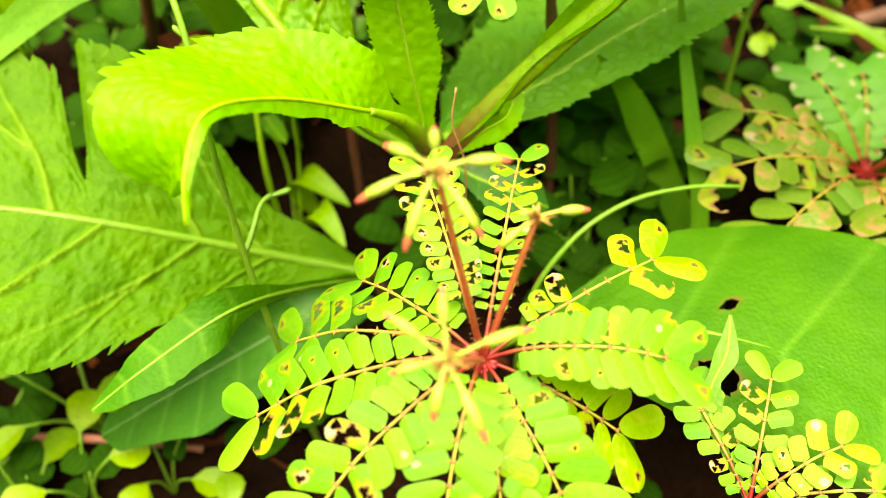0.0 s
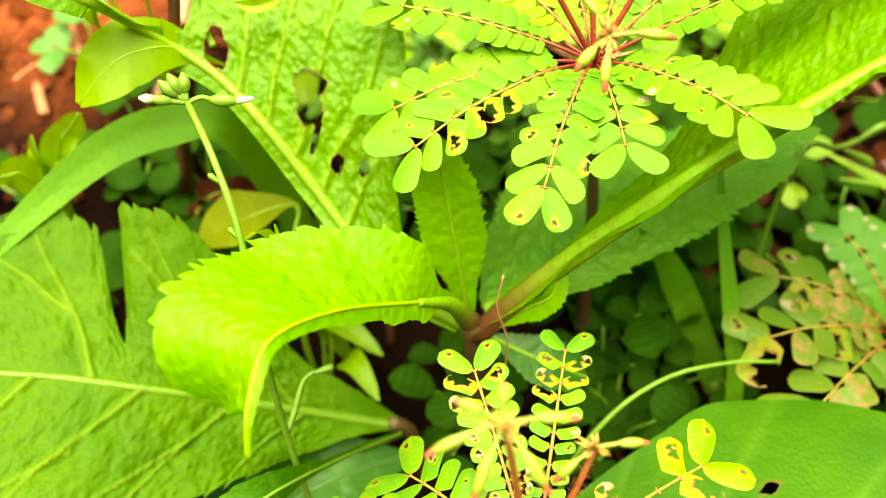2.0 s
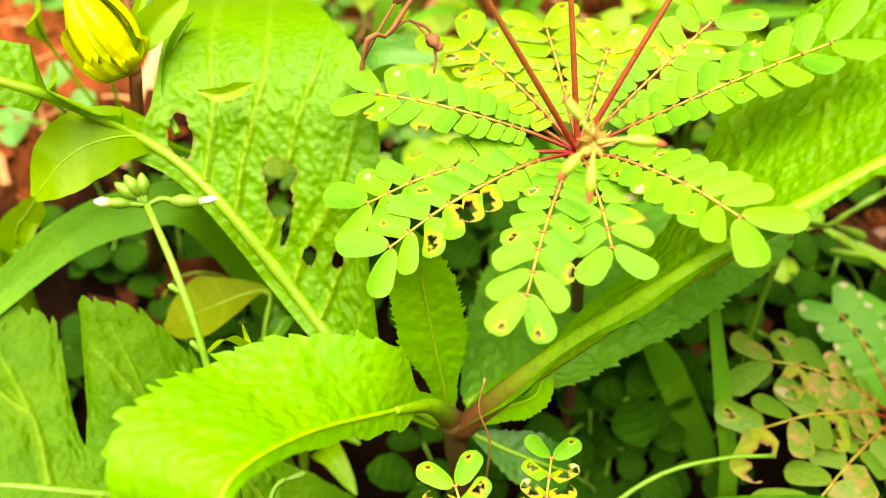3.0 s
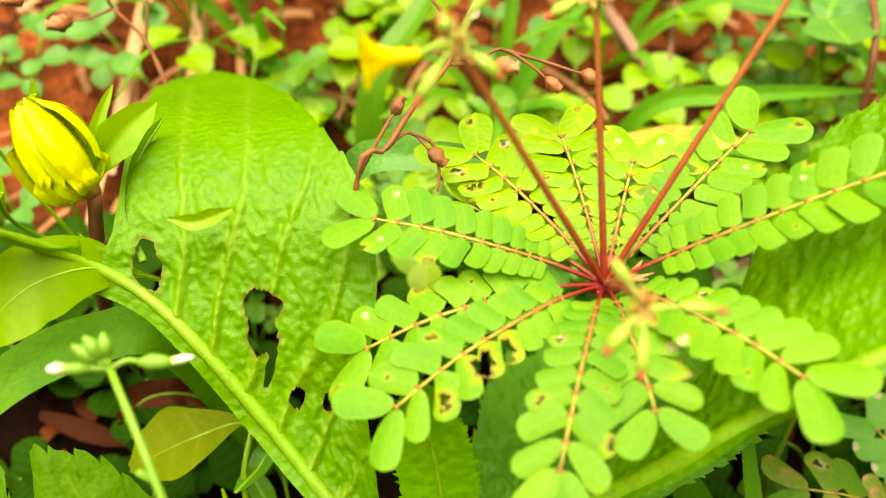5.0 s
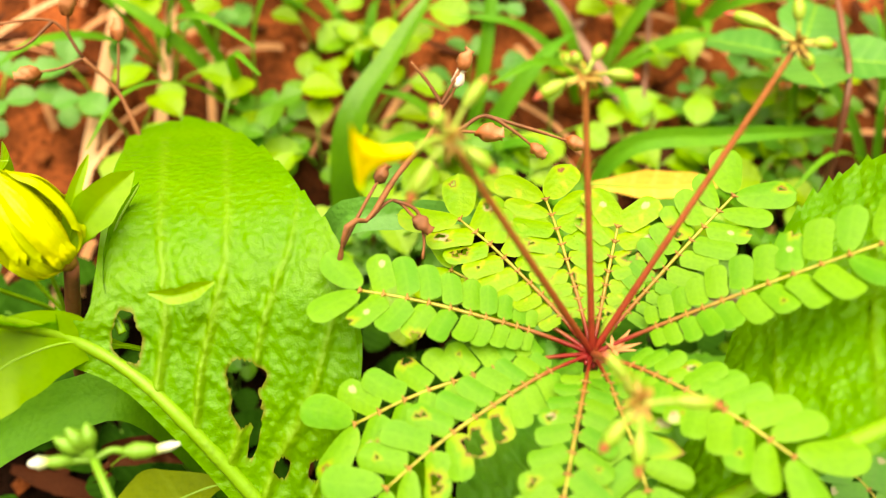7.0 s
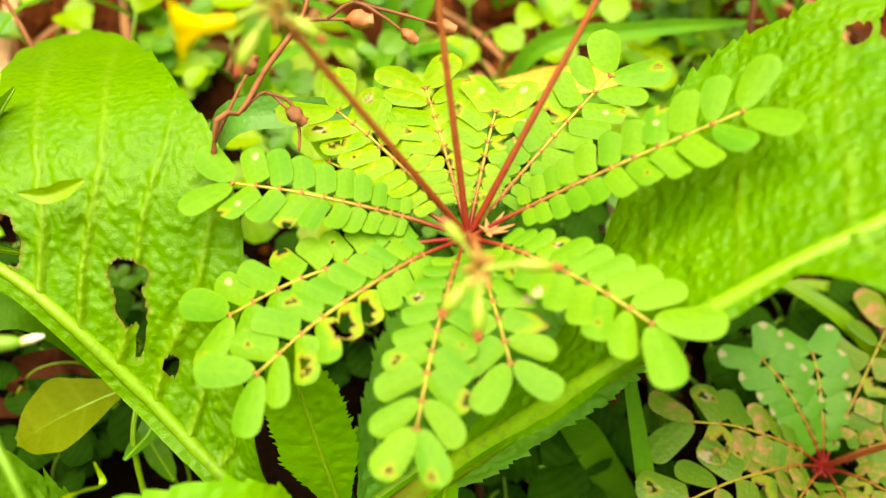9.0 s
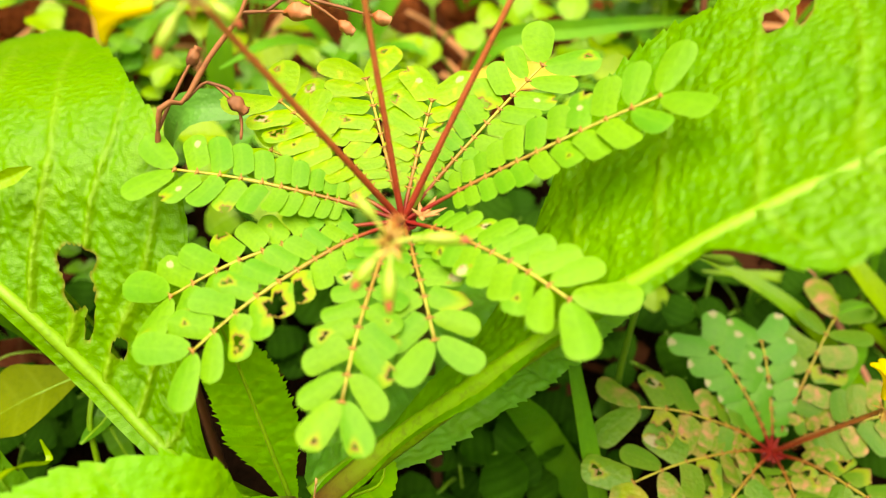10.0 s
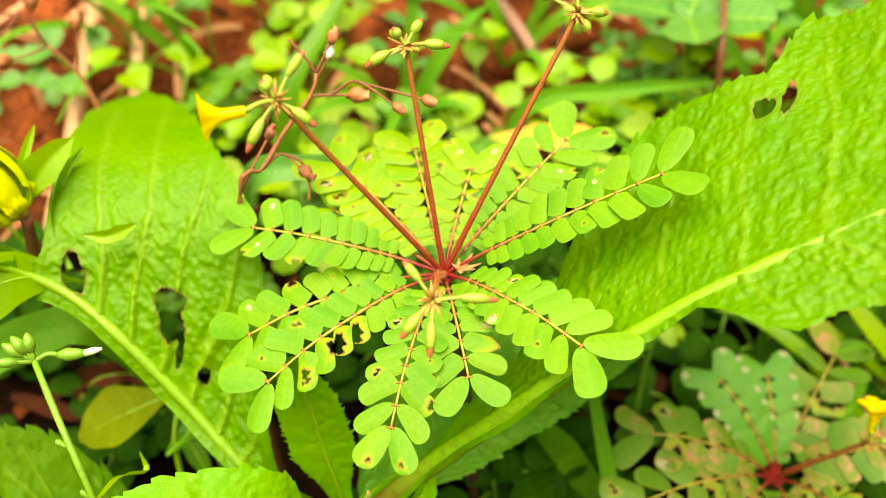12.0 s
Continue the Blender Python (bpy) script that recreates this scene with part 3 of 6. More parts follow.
def umbel(plant, hub, head, buds, bend=(0, 0, 0), flower=None, r=0.00064, seed=0, bud_r=0.00115):
    """A hairy red flower stalk that ends in a head of stalked buds."""
    rnd = random.Random(seed + 40)
    hub, head = Vector(hub), Vector(head)
    ctrl = [hub, hub.lerp(head, 0.5) + Vector(bend), head]
    bm = bmesh.new()
    tube(bm, ctrl, r * 1.05, r * 0.85, n=24, seg=8, wobble=0.1)
    pts, ds, _ = sample(ctrl, 90)
    for i in range(12, 90):
        for _ in range(2):
            d = V(rnd.uniform(-1, 1), rnd.uniform(-1, 1), rnd.uniform(-1, 1))
            d = (d - ds[i] * d.dot(ds[i])).normalized()
            tube(bm, [pts[i] + d * r * 0.8, pts[i] + d * r * 2.3 + ds[i] * r * 0.3], 0.00006, 0.00002, n=2, seg=3, along=(1, 1), closed=False)
    ob = part("flower_stalk", bm, S["peduncle"], plant)
    bm = bmesh.new()
    ax = ds[-1]
    for k in range(26):
        t = k * 2.4
        a = ax.cross(V(0.3, 0.9, 0.1)).normalized()
        b = ax.cross(a)
        d = (a * math.cos(t) + b * math.sin(t)) * 0.9 + ax * rnd.uniform(-0.9, 0.9)
        pod(bm, head + d * 0.0004, head + d.normalized() * rnd.uniform(0.0018, 0.0044), 0.00062, ((0, 0.7), (0.4, 1), (1, 0.1)), n=4, seg=5, flat=0.5)
    part("bract_whorl", bm, S["bract"], ob)
    for q in buds:
        q = Vector(q)
        ln = (q - head).length
        d = (q - head).normalized()
        sag = V(0, 0, ln * 0.08)
        bm = bmesh.new()
        fat = bud_r * rnd.uniform(0.85, 1.05)
        tube(bm, [head, head.lerp(q, 0.25) + sag * 0.6, head.lerp(q, 0.45) + sag], 0.00042, 0.00040, n=6, seg=6, along=(0, 0))
        pod(bm, head.lerp(q, 0.40) + sag, head.lerp(q, 0.86) + sag * 0.5, fat, ((0, 0.3), (0.2, 0.75), (0.5, 1.0), (0.8, 0.95), (1, 0.7)), n=8, seg=10, ridge=0.05)
        sepal = part("bud", bm, S["bud"], ob)
        bm = bmesh.new()
        pod(bm, head.lerp(q, 0.80) + sag * 0.5, q, fat * 0.75, ((0, 0.95), (0.4, 0.9), (0.8, 0.55), (1, 0.25)), n=6, seg=9, ridge=0.10)
        part("bud_tip", bm, S["budtip"], sepal, "pinkish bud tip")
    if flower:
        a, c, d1 = (Vector(p) for p in flower)
        bm = bmesh.new()
        tube(bm, [a, a.lerp(c, 0.5) + V(0, 0, 0.0006), c], 0.0004, 0.0006, n=5, seg=6)
        part("pedicel", bm, S["bud"], ob)
        ax = (d1 - c).normalized()
        e1 = ax.cross(V(0.2, 0.3, 0.9)).normalized()
        e2 = ax.cross(e1)
        bm = bmesh.new()
        lv, ls = bm.verts.layers.float.new("vein"), bm.verts.layers.float.new("scar")
        rings = []
        ln = (d1 - c).length
        for i in range(9):
            u = i / 8
            ring = []
            for k in range(30):
                t = 2 * math.pi * k / 30
                lobe = 0.55 + 0.45 * abs(math.cos(2.5 * t))
                rr = 0.0010 + 0.0005 * u + (0.0036 * lobe) * max(0.0, (u - 0.45) / 0.55) ** 1.8
                pnt = c + ax * (ln * (u if u < 0.9 else 0.9 + (u - 0.9) * 0.4)) + (e1 * math.cos(t) + e2 * math.sin(t)) * rr
                ring.append(bm.verts.new(pnt))
            rings.append(ring)
        for p, q in zip(rings, rings[1:]):
            for k in range(30):
                bm.faces.new((p[k], p[(k + 1) % 30], q[(k + 1) % 30], q[k]))
        part("corolla", bm, G["petal"], ob, "yellow funnel-shaped flower with five lobes")
    return ob


def crown(plant, hub, base, n=9, r=0.0021):
    """The red knob where the fronds meet, and the stem under it."""
    hub = Vector(hub)
    bm = bmesh.new()
    for k in range(n * 3):
        t = k * 2.4
        d = V(math.cos(t), math.sin(t), 0.25 + 0.5 * ((k * 7) % 5) / 5).normalized()
        o = hub + V(0, 0, -0.001)
        pod(bm, o + d * 0.0004, o + d * (r * (1.3 + 0.5 * ((k * 5) % 7) / 7)), r * 0.42, n=5, seg=6)
    part("crown", bm, S["hub"], plant, "crimson knob where fronds meet")
    bm = bmesh.new()
    tube(bm, [base, Vector(base).lerp(hub, 0.5) + V(0.002, 0.001, 0), hub + V(0, 0, -0.0005)], 0.0018, 0.0015, n=20, seg=9, wobble=0.3)
    part("stem", bm, S["purple"], plant)


HUB2 = (0.0125, 0.2105, 0.1360)
rosette = thing("rosette_plant", foot(0.012, 0.213), "green rosette plant with paired leaflets, red crown and tall flower stalks", "plant", "rosette plants")
crown(rosette, HUB2, foot(0.012, 0.213))
frond(rosette, HUB2, (-0.0313, 0.2227, 0.1463), 10, 0.0098, seed=1, rise=0.002, bare=0.26, eaten_at={(1, 1): 5, (1, -1): 8, (3, -1): 2}, sweep=(2, 36))
frond(rosette, HUB2, (-0.0340, 0.2012, 0.1328), 10, 0.0103, seed=2, rise=0.004, bare=0.20, eaten_at={(1, 1): 5, (3, 1): 2, (0, -1): 0, (1, -1): 1, (2, -1): 7, (4, -1): 10, (5, 1): 7}, sweep=(10, 50))
frond(rosette, HUB2, (-0.0287, 0.1865, 0.1333), 10, 0.0105, seed=3, rise=0.004, bare=0.20, eaten_at={(2, -1): 4, (3, -1): 9, (4, -1): 6, (5, -1): 6, (3, 1): 0, (1, 1): 7}, sweep=(10, 48))
frond(rosette, HUB2, (-0.0017, 0.1705, 0.1340), 10, 0.0102, seed=44, rise=0.005, eaten_at={(3, 1): 0, (2, -1): 2, (0, 1): 7, (0, -1): 7, (4, -1): 7, (6, 1): 1}, sweep=(12, 54), last_angle=60, last_size=0.98)
frond(rosette, HUB2, (0.0156, 0.1790, 0.1370), 8, 0.0098, seed=5, rise=0.003, last_size=1.02, eaten_at={(2, -1): 3, (3, -1): 10, (1, 1): 2}, fill=1.05)
frond(rosette, HUB2, (0.0397, 0.1792, 0.1430), 10, 0.0110, seed=6, rise=0.003, bare=0.2, eaten_at={(2, 1): 7, (6, -1): 1, (5, 1): 10, (7, 1): 0}, sweep=(14, 36))
frond(rosette, HUB2, (0.0622, 0.2095, 0.1608), 11, 0.0100, seed=7, rise=0.001, roll=-8, lift=(0.0, 0.12), eaten_at={(3, -1): 8, (4, 1): 7}, sweep=(2, 40))
frond(rosette, HUB2, (0.0455, 0.2360, 0.1510), 10, 0.0102, seed=8, rise=0.001, eaten_at={(0, 1): 1, (3, -1): 9, (2, 1): 8})
frond(rosette, HUB2, (0.0218, 0.2345, 0.1465), 8, 0.0094, "leaflet_yellow", seed=9, damage=0.55, rise=0.001)
frond(rosette, HUB2, (0.0085, 0.2440, 0.1470), 9, 0.0104, "leaflet_yellow", seed=10, rise=0.002, eaten_at={(0, 1): 2, (3, -1): 0, (5, -1): 4, (6, 1): 6})
frond(rosette, HUB2, (-0.0101, 0.2407, 0.1463), 9, 0.0110, "leaflet_yellow", seed=11, rise=0.002, eaten_at={(0, 1): 4, (2, -1): 4, (1, -1): 1, (3, -1): 7, (1, 1): 1})
frond(rosette, HUB2, (-0.0129, 0.2307, 0.1416), 7, 0.0092, "leaflet_yellow", seed=12, damage=0.2, rise=0.001, bare=0.36)
umbel(rosette, HUB2, (-0.0145, 0.2050, 0.1950), [(-0.0166, 0.2061, 0.1991), (-0.0081, 0.2106, 0.2014), (-0.0077, 0.2015, 0.1904), (-0.0212, 0.1982, 0.1887), (-0.0165, 0.2100, 0.1975)], flower=((-0.0145, 0.2050, 0.1950), (-0.0200, 0.2018, 0.1957), (-0.0285, 0.2005, 0.1960)), seed=1, bud_r=0.00115)
umbel(rosette, HUB2, (0.0104, 0.2270, 0.1890), [(0.0015, 0.2244, 0.1868), (0.0081, 0.2285, 0.1929), (0.0196, 0.2260, 0.1883), (0.0144, 0.2310, 0.1925), (0.0074, 0.2320, 0.1900)], seed=2)
umbel(rosette, HUB2, (0.0467, 0.2280, 0.1916), [(0.0359, 0.2355, 0.1938), (0.0471, 0.2329, 0.1975), (0.0529, 0.2269, 0.1912), (0.0487, 0.2250, 0.1880)], seed=3)
umbel(rosette, HUB2, (0.0106, 0.1765, 0.1655), [(0.0058, 0.1822, 0.1713), (0.0229, 0.1751, 0.1650), (0.0089, 0.1680, 0.1590), (0.0038, 0.1712, 0.1617)], bend=(0.0, 0.0, 0.003), seed=4)

bm = bmesh.new()
for k in range(6):
    o = V(*HUB2) + V(0.0040, -0.0010, 0.0016)
    pod(bm, o, o + V(0.0035 * math.cos(k * 1.05) + 0.0016, 0.0030 * math.sin(k * 1.05), 0.0016 + 0.001 * (k % 2)), 0.0008, ((0, 0.8), (0.4, 1), (1, 0.12)), n=5, seg=6, flat=0.5)
part("dried_calyx", bm, S["dry_tan"], rosette, "tan dried star-shaped calyx")
bm = bmesh.new()
pod(bm, V(*HUB2) + V(0.002, 0.002, 0.001), V(*HUB2) + V(0.0050, 0.0045, 0.0062), 0.0013, n=7, seg=8)
part("young_bud", bm, S["bud"], rosette)

HUB1 = (-0.0076, 0.1090, 0.0880)
rosette_near = thing("rosette_plant", foot(-0.008, 0.112), "green rosette plant with insect-eaten, yellowing leaflets and red crown", "plant", "rosette plants")
crown(rosette_near, HUB1, foot(-0.008, 0.112))
frond(rosette_near, HUB1, (-0.0475, 0.1230, 0.0790), 7, 0.0106, seed=21, rise=0.006, bare=0.30, gaps=((0, 1), (1, 1), (2, 1), (3, 1), (1, -1), (2, -1), (4, -1)), eaten_at={(1, 1): 4, (2, 1): 4, (0, 1): 1, (1, -1): 8, (0, -1): 7})
frond(rosette_near, HUB1, (-0.0545, 0.1060, 0.0770), 9, 0.0106, seed=22, rise=0.006, eaten_at={(1, -1): 6, (2, -1): 11, (3, -1): 2, (2, 1): 0, (3, 1): 7, (4, 1): 7, (1, 1): 8}, lift=(0, 0.15))
frond(rosette_near, HUB1, (-0.0390, 0.0820, 0.0820), 9, 0.0106, seed=23, rise=0.005, eaten_at={(3, 1): 11, (2, -1): 4, (1, 1): 1, (0, 1): 5, (0, -1): 9, (4, -1): 5})
frond(rosette_near, HUB1, (-0.0155, 0.0800, 0.0830), 8, 0.0106, seed=24, rise=0.005, eaten_at={(2, 1): 5, (1, -1): 4, (0, -1): 1, (3, 1): 7, (0, 1): 10})
frond(rosette_near, HUB1, (-0.0055, 0.0820, 0.0780), 8, 0.0085, "leaflet_yellow", seed=25, damage=0.3, rise=0.003)
frond(rosette_near, HUB1, (0.0055, 0.0850, 0.0780), 8, 0.0114, seed=26, rise=0.003, eaten_at={(3, 1): 1, (5, -1): 4, (4, 1): 0, (2, -1): 7, (0, -1): 2}, last_size=1.3)
frond(rosette_near, HUB1, (0.0180, 0.1000, 0.0740), 8, 0.0104, "leaflet_yellow", seed=27, damage=0.2, rise=0.002, eaten_at={(2, 1): 6, (0, 1): 11})
frond(rosette_near, HUB1, (0.0272, 0.1063, 0.0890), 10, 0.0104, seed=28, rise=0.004, eaten_at={(0, 1): 5, (1, -1): 8, (0, -1): 8, (4, 1): 7, (6, 1): 4, (3, -1): 9})
frond(rosette_near, HUB1, (0.0285, 0.1320, 0.0880), 7, 0.0100, "leaflet_yellow", seed=29, rise=0.002, bare=0.28, gaps=((3, -1), (4, -1), (4, 1), (3, 1)), eaten_at={(0, -1): 4, (0, 1): 1, (1, 1): 6, (1, -1): 4, (6, -1): 0, (5, -1): 4, (4, -1): 11, (4, 1): 9})
frond(rosette_near, HUB1, (0.0025, 0.1600, 0.0930), 12, 0.0066, seed=30, damage=0.25, eaten_at={(0, 1): 1, (1, 1): 11, (2, 1): 6, (1, -1): 4, (2, -1): 11, (3, -1): 6}, rise=0.002, bare=0.2, fill=0.86)
frond(rosette_near, HUB1, (-0.0180, 0.1500, 0.1000), 10, 0.0078, seed=31, damage=0.5, eaten_at={(0, 1): 6, (0, -1): 11, (1, 1): 4, (1, -1): 6, (2, -1): 11, (2, 1): 1}, rise=0.002, bare=0.3)
frond(rosette_near, HUB1, (-0.0330, 0.1345, 0.0840), 8, 0.0098, seed=32, rise=0.003, eaten_at={(0, 1): 2, (0, -1): 5, (1, 1): 1, (2, -1): 4, (3, 1): 7})
umbel(rosette_near, HUB1, (-0.0122, 0.1115, 0.1370), [(-0.0202, 0.1138, 0.1408), (-0.0119, 0.1157, 0.1423), (0.0000, 0.1115, 0.1377), (-0.0252, 0.1072, 0.1349), (-0.0180, 0.1015, 0.1288), (-0.0052, 0.1028, 0.1290)], seed=5, bud_r=0.00105)
umbel(rosette_near, HUB1, (-0.0124, 0.0885, 0.1165), [(-0.0218, 0.0944, 0.1222), (-0.0124, 0.0974, 0.1244), (0.0019, 0.0917, 0.1196), (-0.0215, 0.0867, 0.1163), (-0.0150, 0.0808, 0.1112), (-0.0066, 0.0772, 0.1097)], seed=6, bud_r=0.0011)
umbel(rosette_near, HUB1, (0.0042, 0.1200, 0.1156), [(0.0138, 0.1200, 0.1166), (-0.0038, 0.1156, 0.1116)], seed=7, bud_r=0.00105)

HUB3 = (0.1034, 0.2016, 0.0400)
rosette_rusty = thing("rosette_plant", foot(0.104, 0.203), "rust-blotched, withering rosette plant with a yellow flower", "plant", "rosette plants")
crown(rosette_rusty, HUB3, foot(0.104, 0.203))
for k, (end, n) in enumerate((((0.0600, 0.1870, 0.0610), 7), ((0.0660, 0.2060, 0.0640), 7), ((0.0700, 0.1700, 0.0520), 7), ((0.0980, 0.1600, 0.0480), 7), ((0.1250, 0.1700, 0.0480), 7), ((0.1400, 0.2000, 0.0520), 8), ((0.1280, 0.2300, 0.0580), 7))):
    frond(rosette_rusty, HUB3, end, n, 0.0130, "leaflet_rusty", seed=50 + k, damage=0.3, rise=0.005, mess=0.5, fill=1.25, lift=(-0.15, -0.15))
frond(rosette_rusty, HUB3, (0.0910, 0.2240, 0.0600), 8, 0.0100, "spotted", seed=60, fill=1.5, damage=0.1, rise=0.004, bare=0.15)
frond(rosette_rusty, HUB3, (0.1060, 0.2260, 0.0570), 7, 0.0095, "spotted", seed=61, fill=1.5, damage=0.1, rise=0.004, bare=0.15)
umbel(rosette_rusty, HUB3, (0.1200, 0.1900, 0.0740), [(0.1210, 0.1930, 0.0800), (0.1240, 0.1880, 0.0760)], flower=((0.1200, 0.1900, 0.0740), (0.1200, 0.1915, 0.0765), (0.1215, 0.1950, 0.0840)), seed=8)

# a pinnate seedling by the oval leaf, and a dried bud in the crown
seedling = thing("pinnate_seedling", foot(0.046, 0.098), "young pinnate seedling with pale green leaflets", "plant")
bm = bmesh.new()
tube(bm, [foot(0.046, 0.098), (0.047, 0.097, 0.02), (0.046, 0.095, 0.050)], 0.0012, 0.0009, n=12, seg=7)
part("stem", bm, S["green"], seedling)
frond(seedling, (0.046, 0.095, 0.050), (0.0345, 0.1210, 0.0610), 8, 0.0070, seed=71, damage=0.15, rise=0.003, bare=0.1)
frond(seedling, (0.046, 0.095, 0.050), (0.0540, 0.1180, 0.0620), 7, 0.0065, seed=72, damage=0.4, rise=0.003, bare=0.1)
frond(seedling, (0.046, 0.095, 0.050), (0.0650, 0.1020, 0.0600), 6, 0.0070, "leaflet_yellow", seed=73, damage=0.3, rise=0.003, bare=0.2)
frond(seedling, (0.046, 0.095, 0.050), (0.0750, 0.0930, 0.0560), 6, 0.0070, seed=74, damage=0.3, rise=0.003, bare=0.2)
prof = [(0, 0.0008), (0.3, 0.001), (0.5, 0.0035), (0.62, 0.0016), (0.75, 0.0030), (1, 0.0003)]
leaf(seedling, "herb", [(0.046, 0.096, 0.050), (0.0400, 0.1130, 0.0600), (0.0450, 0.1230, 0.0660), (0.0470, 0.1310, 0.0690)], (1, 0, 0.1), prof, prof, veins=5, quilt=0.0002, nu=50, nv=6, rib_r=(0.0007, 0.0003))

# ---- the lobed weed: big toothed leaves from one crown ----
def lobe_bend(p):
    """Curls the big lobe: its foot stands steep, its head lies flat and turns down at the far edge."""
    p = Vector(p)
    keep = max(0.0, min(1.0, (p.y - 0.190) / 0.014)) * max(0.0, min(1.0, (p.x + 0.098) / 0.018))
    if keep == 0:
        return p
    way = (p - V(-0.012, 0.084, 0.284)).normalized()
    lo, hi = -0.04, 0.14
    for _ in range(22):
        t = (lo + hi) / 2
        q = p + way * t
        if q.z > curve_of(LOBE_PROFILE, q.y):
            lo = t
        else:
            hi = t
    return p + way * (lo * keep)


LOBE_PROFILE = [(0.15, 0.020), (0.190, 0.082), (0.200, 0.101), (0.2055, 0.112), (0.210, 0.125), (0.216, 0.1355), (0.222, 0.1430), (0.230, 0.1485), (0.240, 0.1505), (0.250, 0.1500), (0.260, 0.1475), (0.270, 0.1440), (0.280, 0.1400), (0.30, 0.131), (0.36, 0.104)]
CROWN = (-0.0195, 0.1825, 0.0780)
weed = thing("broadleaf_weed", foot(-0.017, 0.187), "broad-leaved green weed with toothed, hole-eaten lobed leaves", "plant")
bm = bmesh.new()
tube(bm, [foot(-0.017, 0.187), (-0.018, 0.186, 0.04), CROWN], 0.0040, 0.0030, n=18, seg=10, wobble=0.2)
part("stem", bm, S["purple"], weed)
leaf(weed, "weed", [(-0.0215, 0.1835, 0.0760), (-0.0376, 0.1860, 0.0885), (-0.0475, 0.1940, 0.0990), (-0.0595, 0.2053, 0.1123), (-0.0770, 0.2195, 0.1290), (-0.0880, 0.2210, 0.1420), (-0.1000, 0.2145, 0.1575), (-0.1250, 0.2080, 0.1750)], (0.792, 0.29, 0.531),
     [(0, 0.002), (0.12, 0.006), (0.157, 0.0117), (0.228, 0.0207), (0.286, 0.042), (0.34, 0.0566), (0.421, 0.0610), (0.46, 0.0620), (0.487, 0.0604), (0.53, 0.054), (0.569, 0.045), (0.595, 0.028), (0.622, 0.008), (0.64, 0.0035), (0.68, 0.006), (0.74, 0.0115), (0.82, 0.0105), (0.90, 0.0085), (1, 0.004)],
     [(0, 0.003), (0.2, 0.0036), (0.35, 0.0044), (0.55, 0.0042), (0.62, 0.006), (0.70, 0.0065), (0.78, 0.0050), (0.86, 0.0058), (1, 0.002)],
     sweep=([(0.13, 22), (0.286, 25), (0.34, 30), (0.421, 33), (0.487, 38), (0.569, 43), (0.64, 45)], 20), bend=lobe_bend, cup=([(0, 0), (0.63, 0), (0.72, -45), (1, -45)], [(0, 10), (0.6, 10), (0.7, 38), (1, 38)]), teeth=(46, 0.014), veins=0, quilt=0.0013, grain=1.0, ridges=((0.20, 1, 0.0, 0.0, 0.9), (0.265, 1, 0.0, 0.0, 0.95), (0.325, 1, 0.0, 0.0, 0.95), (0.395, 1, 0.0, 0.0, 0.97), (0.462, 1, 0.0, 0.0, 0.97), (0.528, 1, 0.0, 0.0, 0.96)), nu=320, nv=76, rib_r=(0.0018, 0.0010), arch=[(0, 0.3), (0.26, 0.26), (0.34, 0.08), (0.40, 0)], label="large toothed leaf lobe with eaten holes",
     holes=[(0.321, 0.178, -0.0085, 0.035, -0.0045, -0.030), (0.280, 0.373, -0.0095, 0.062, -0.004, -0.030), (0.406, 0.30, -0.026, 0.066, -0.007, -0.040), (0.396, 0.225, -0.022, 0.048, -0.010, -0.058), (0.371, 0.165, -0.006, 0.016, -0.003, -0.090), (0.580, 0.17, 0.022, 0.15)])
leaf(weed, "weed", [(-0.018, 0.182, 0.075), (0.0, 0.182, 0.0965), (0.025, 0.182, 0.1205), (0.052, 0.182, 0.1430), (0.070, 0.182, 0.1560), (0.0975, 0.182, 0.1710), (0.135, 0.182, 0.1880)], (0, 1, 0),
     [(0, 0.0030), (0.1, 0.0042), (0.2, 0.0055), (0.29, 0.0085), (0.35, 0.020), (0.42, 0.045), (0.51, 0.060), (0.573, 0.061), (0.60, 0.058), (0.625, 0.0565), (0.64, 0.0585), (0.66, 0.0555), (0.685, 0.0520), (0.695, 0.054), (0.708, 0.066), (0.735, 0.068), (0.765, 0.066), (0.785, 0.060), (0.81, 0.064), (0.86, 0.066), (1, 0.04)],
     [(0, 0.0030), (0.1, 0.0036), (0.35, 0.0038), (0.595, 0.0034), (0.61, 0.011), (0.655, 0.0200), (0.69, 0.0158), (0.745, 0.021), (0.85, 0.020), (1, 0.015)],
     sweep=(14, 8), cup=(-3, 0), teeth=(58, 0.036), veins=0, quilt=0.0011, grain=1.2, ridges=[(u, h, 0.03, 0.0, 0.95) for u in (0.42, 0.53, 0.63, 0.73, 0.84) for h in (1, -1)], ridge=0.28, nu=340, nv=48, rib_r=(0.0030, 0.0011), rib_mat="rib_red", rib_along=(-0.30, 6.0), ruffle=(0.0012, 5), label="large toothed leaf with an eaten hole near its edge",
     holes=[(0.672, 0.79, 0.014, 0.055), (0.702, 0.72, 0.010, 0.06)])
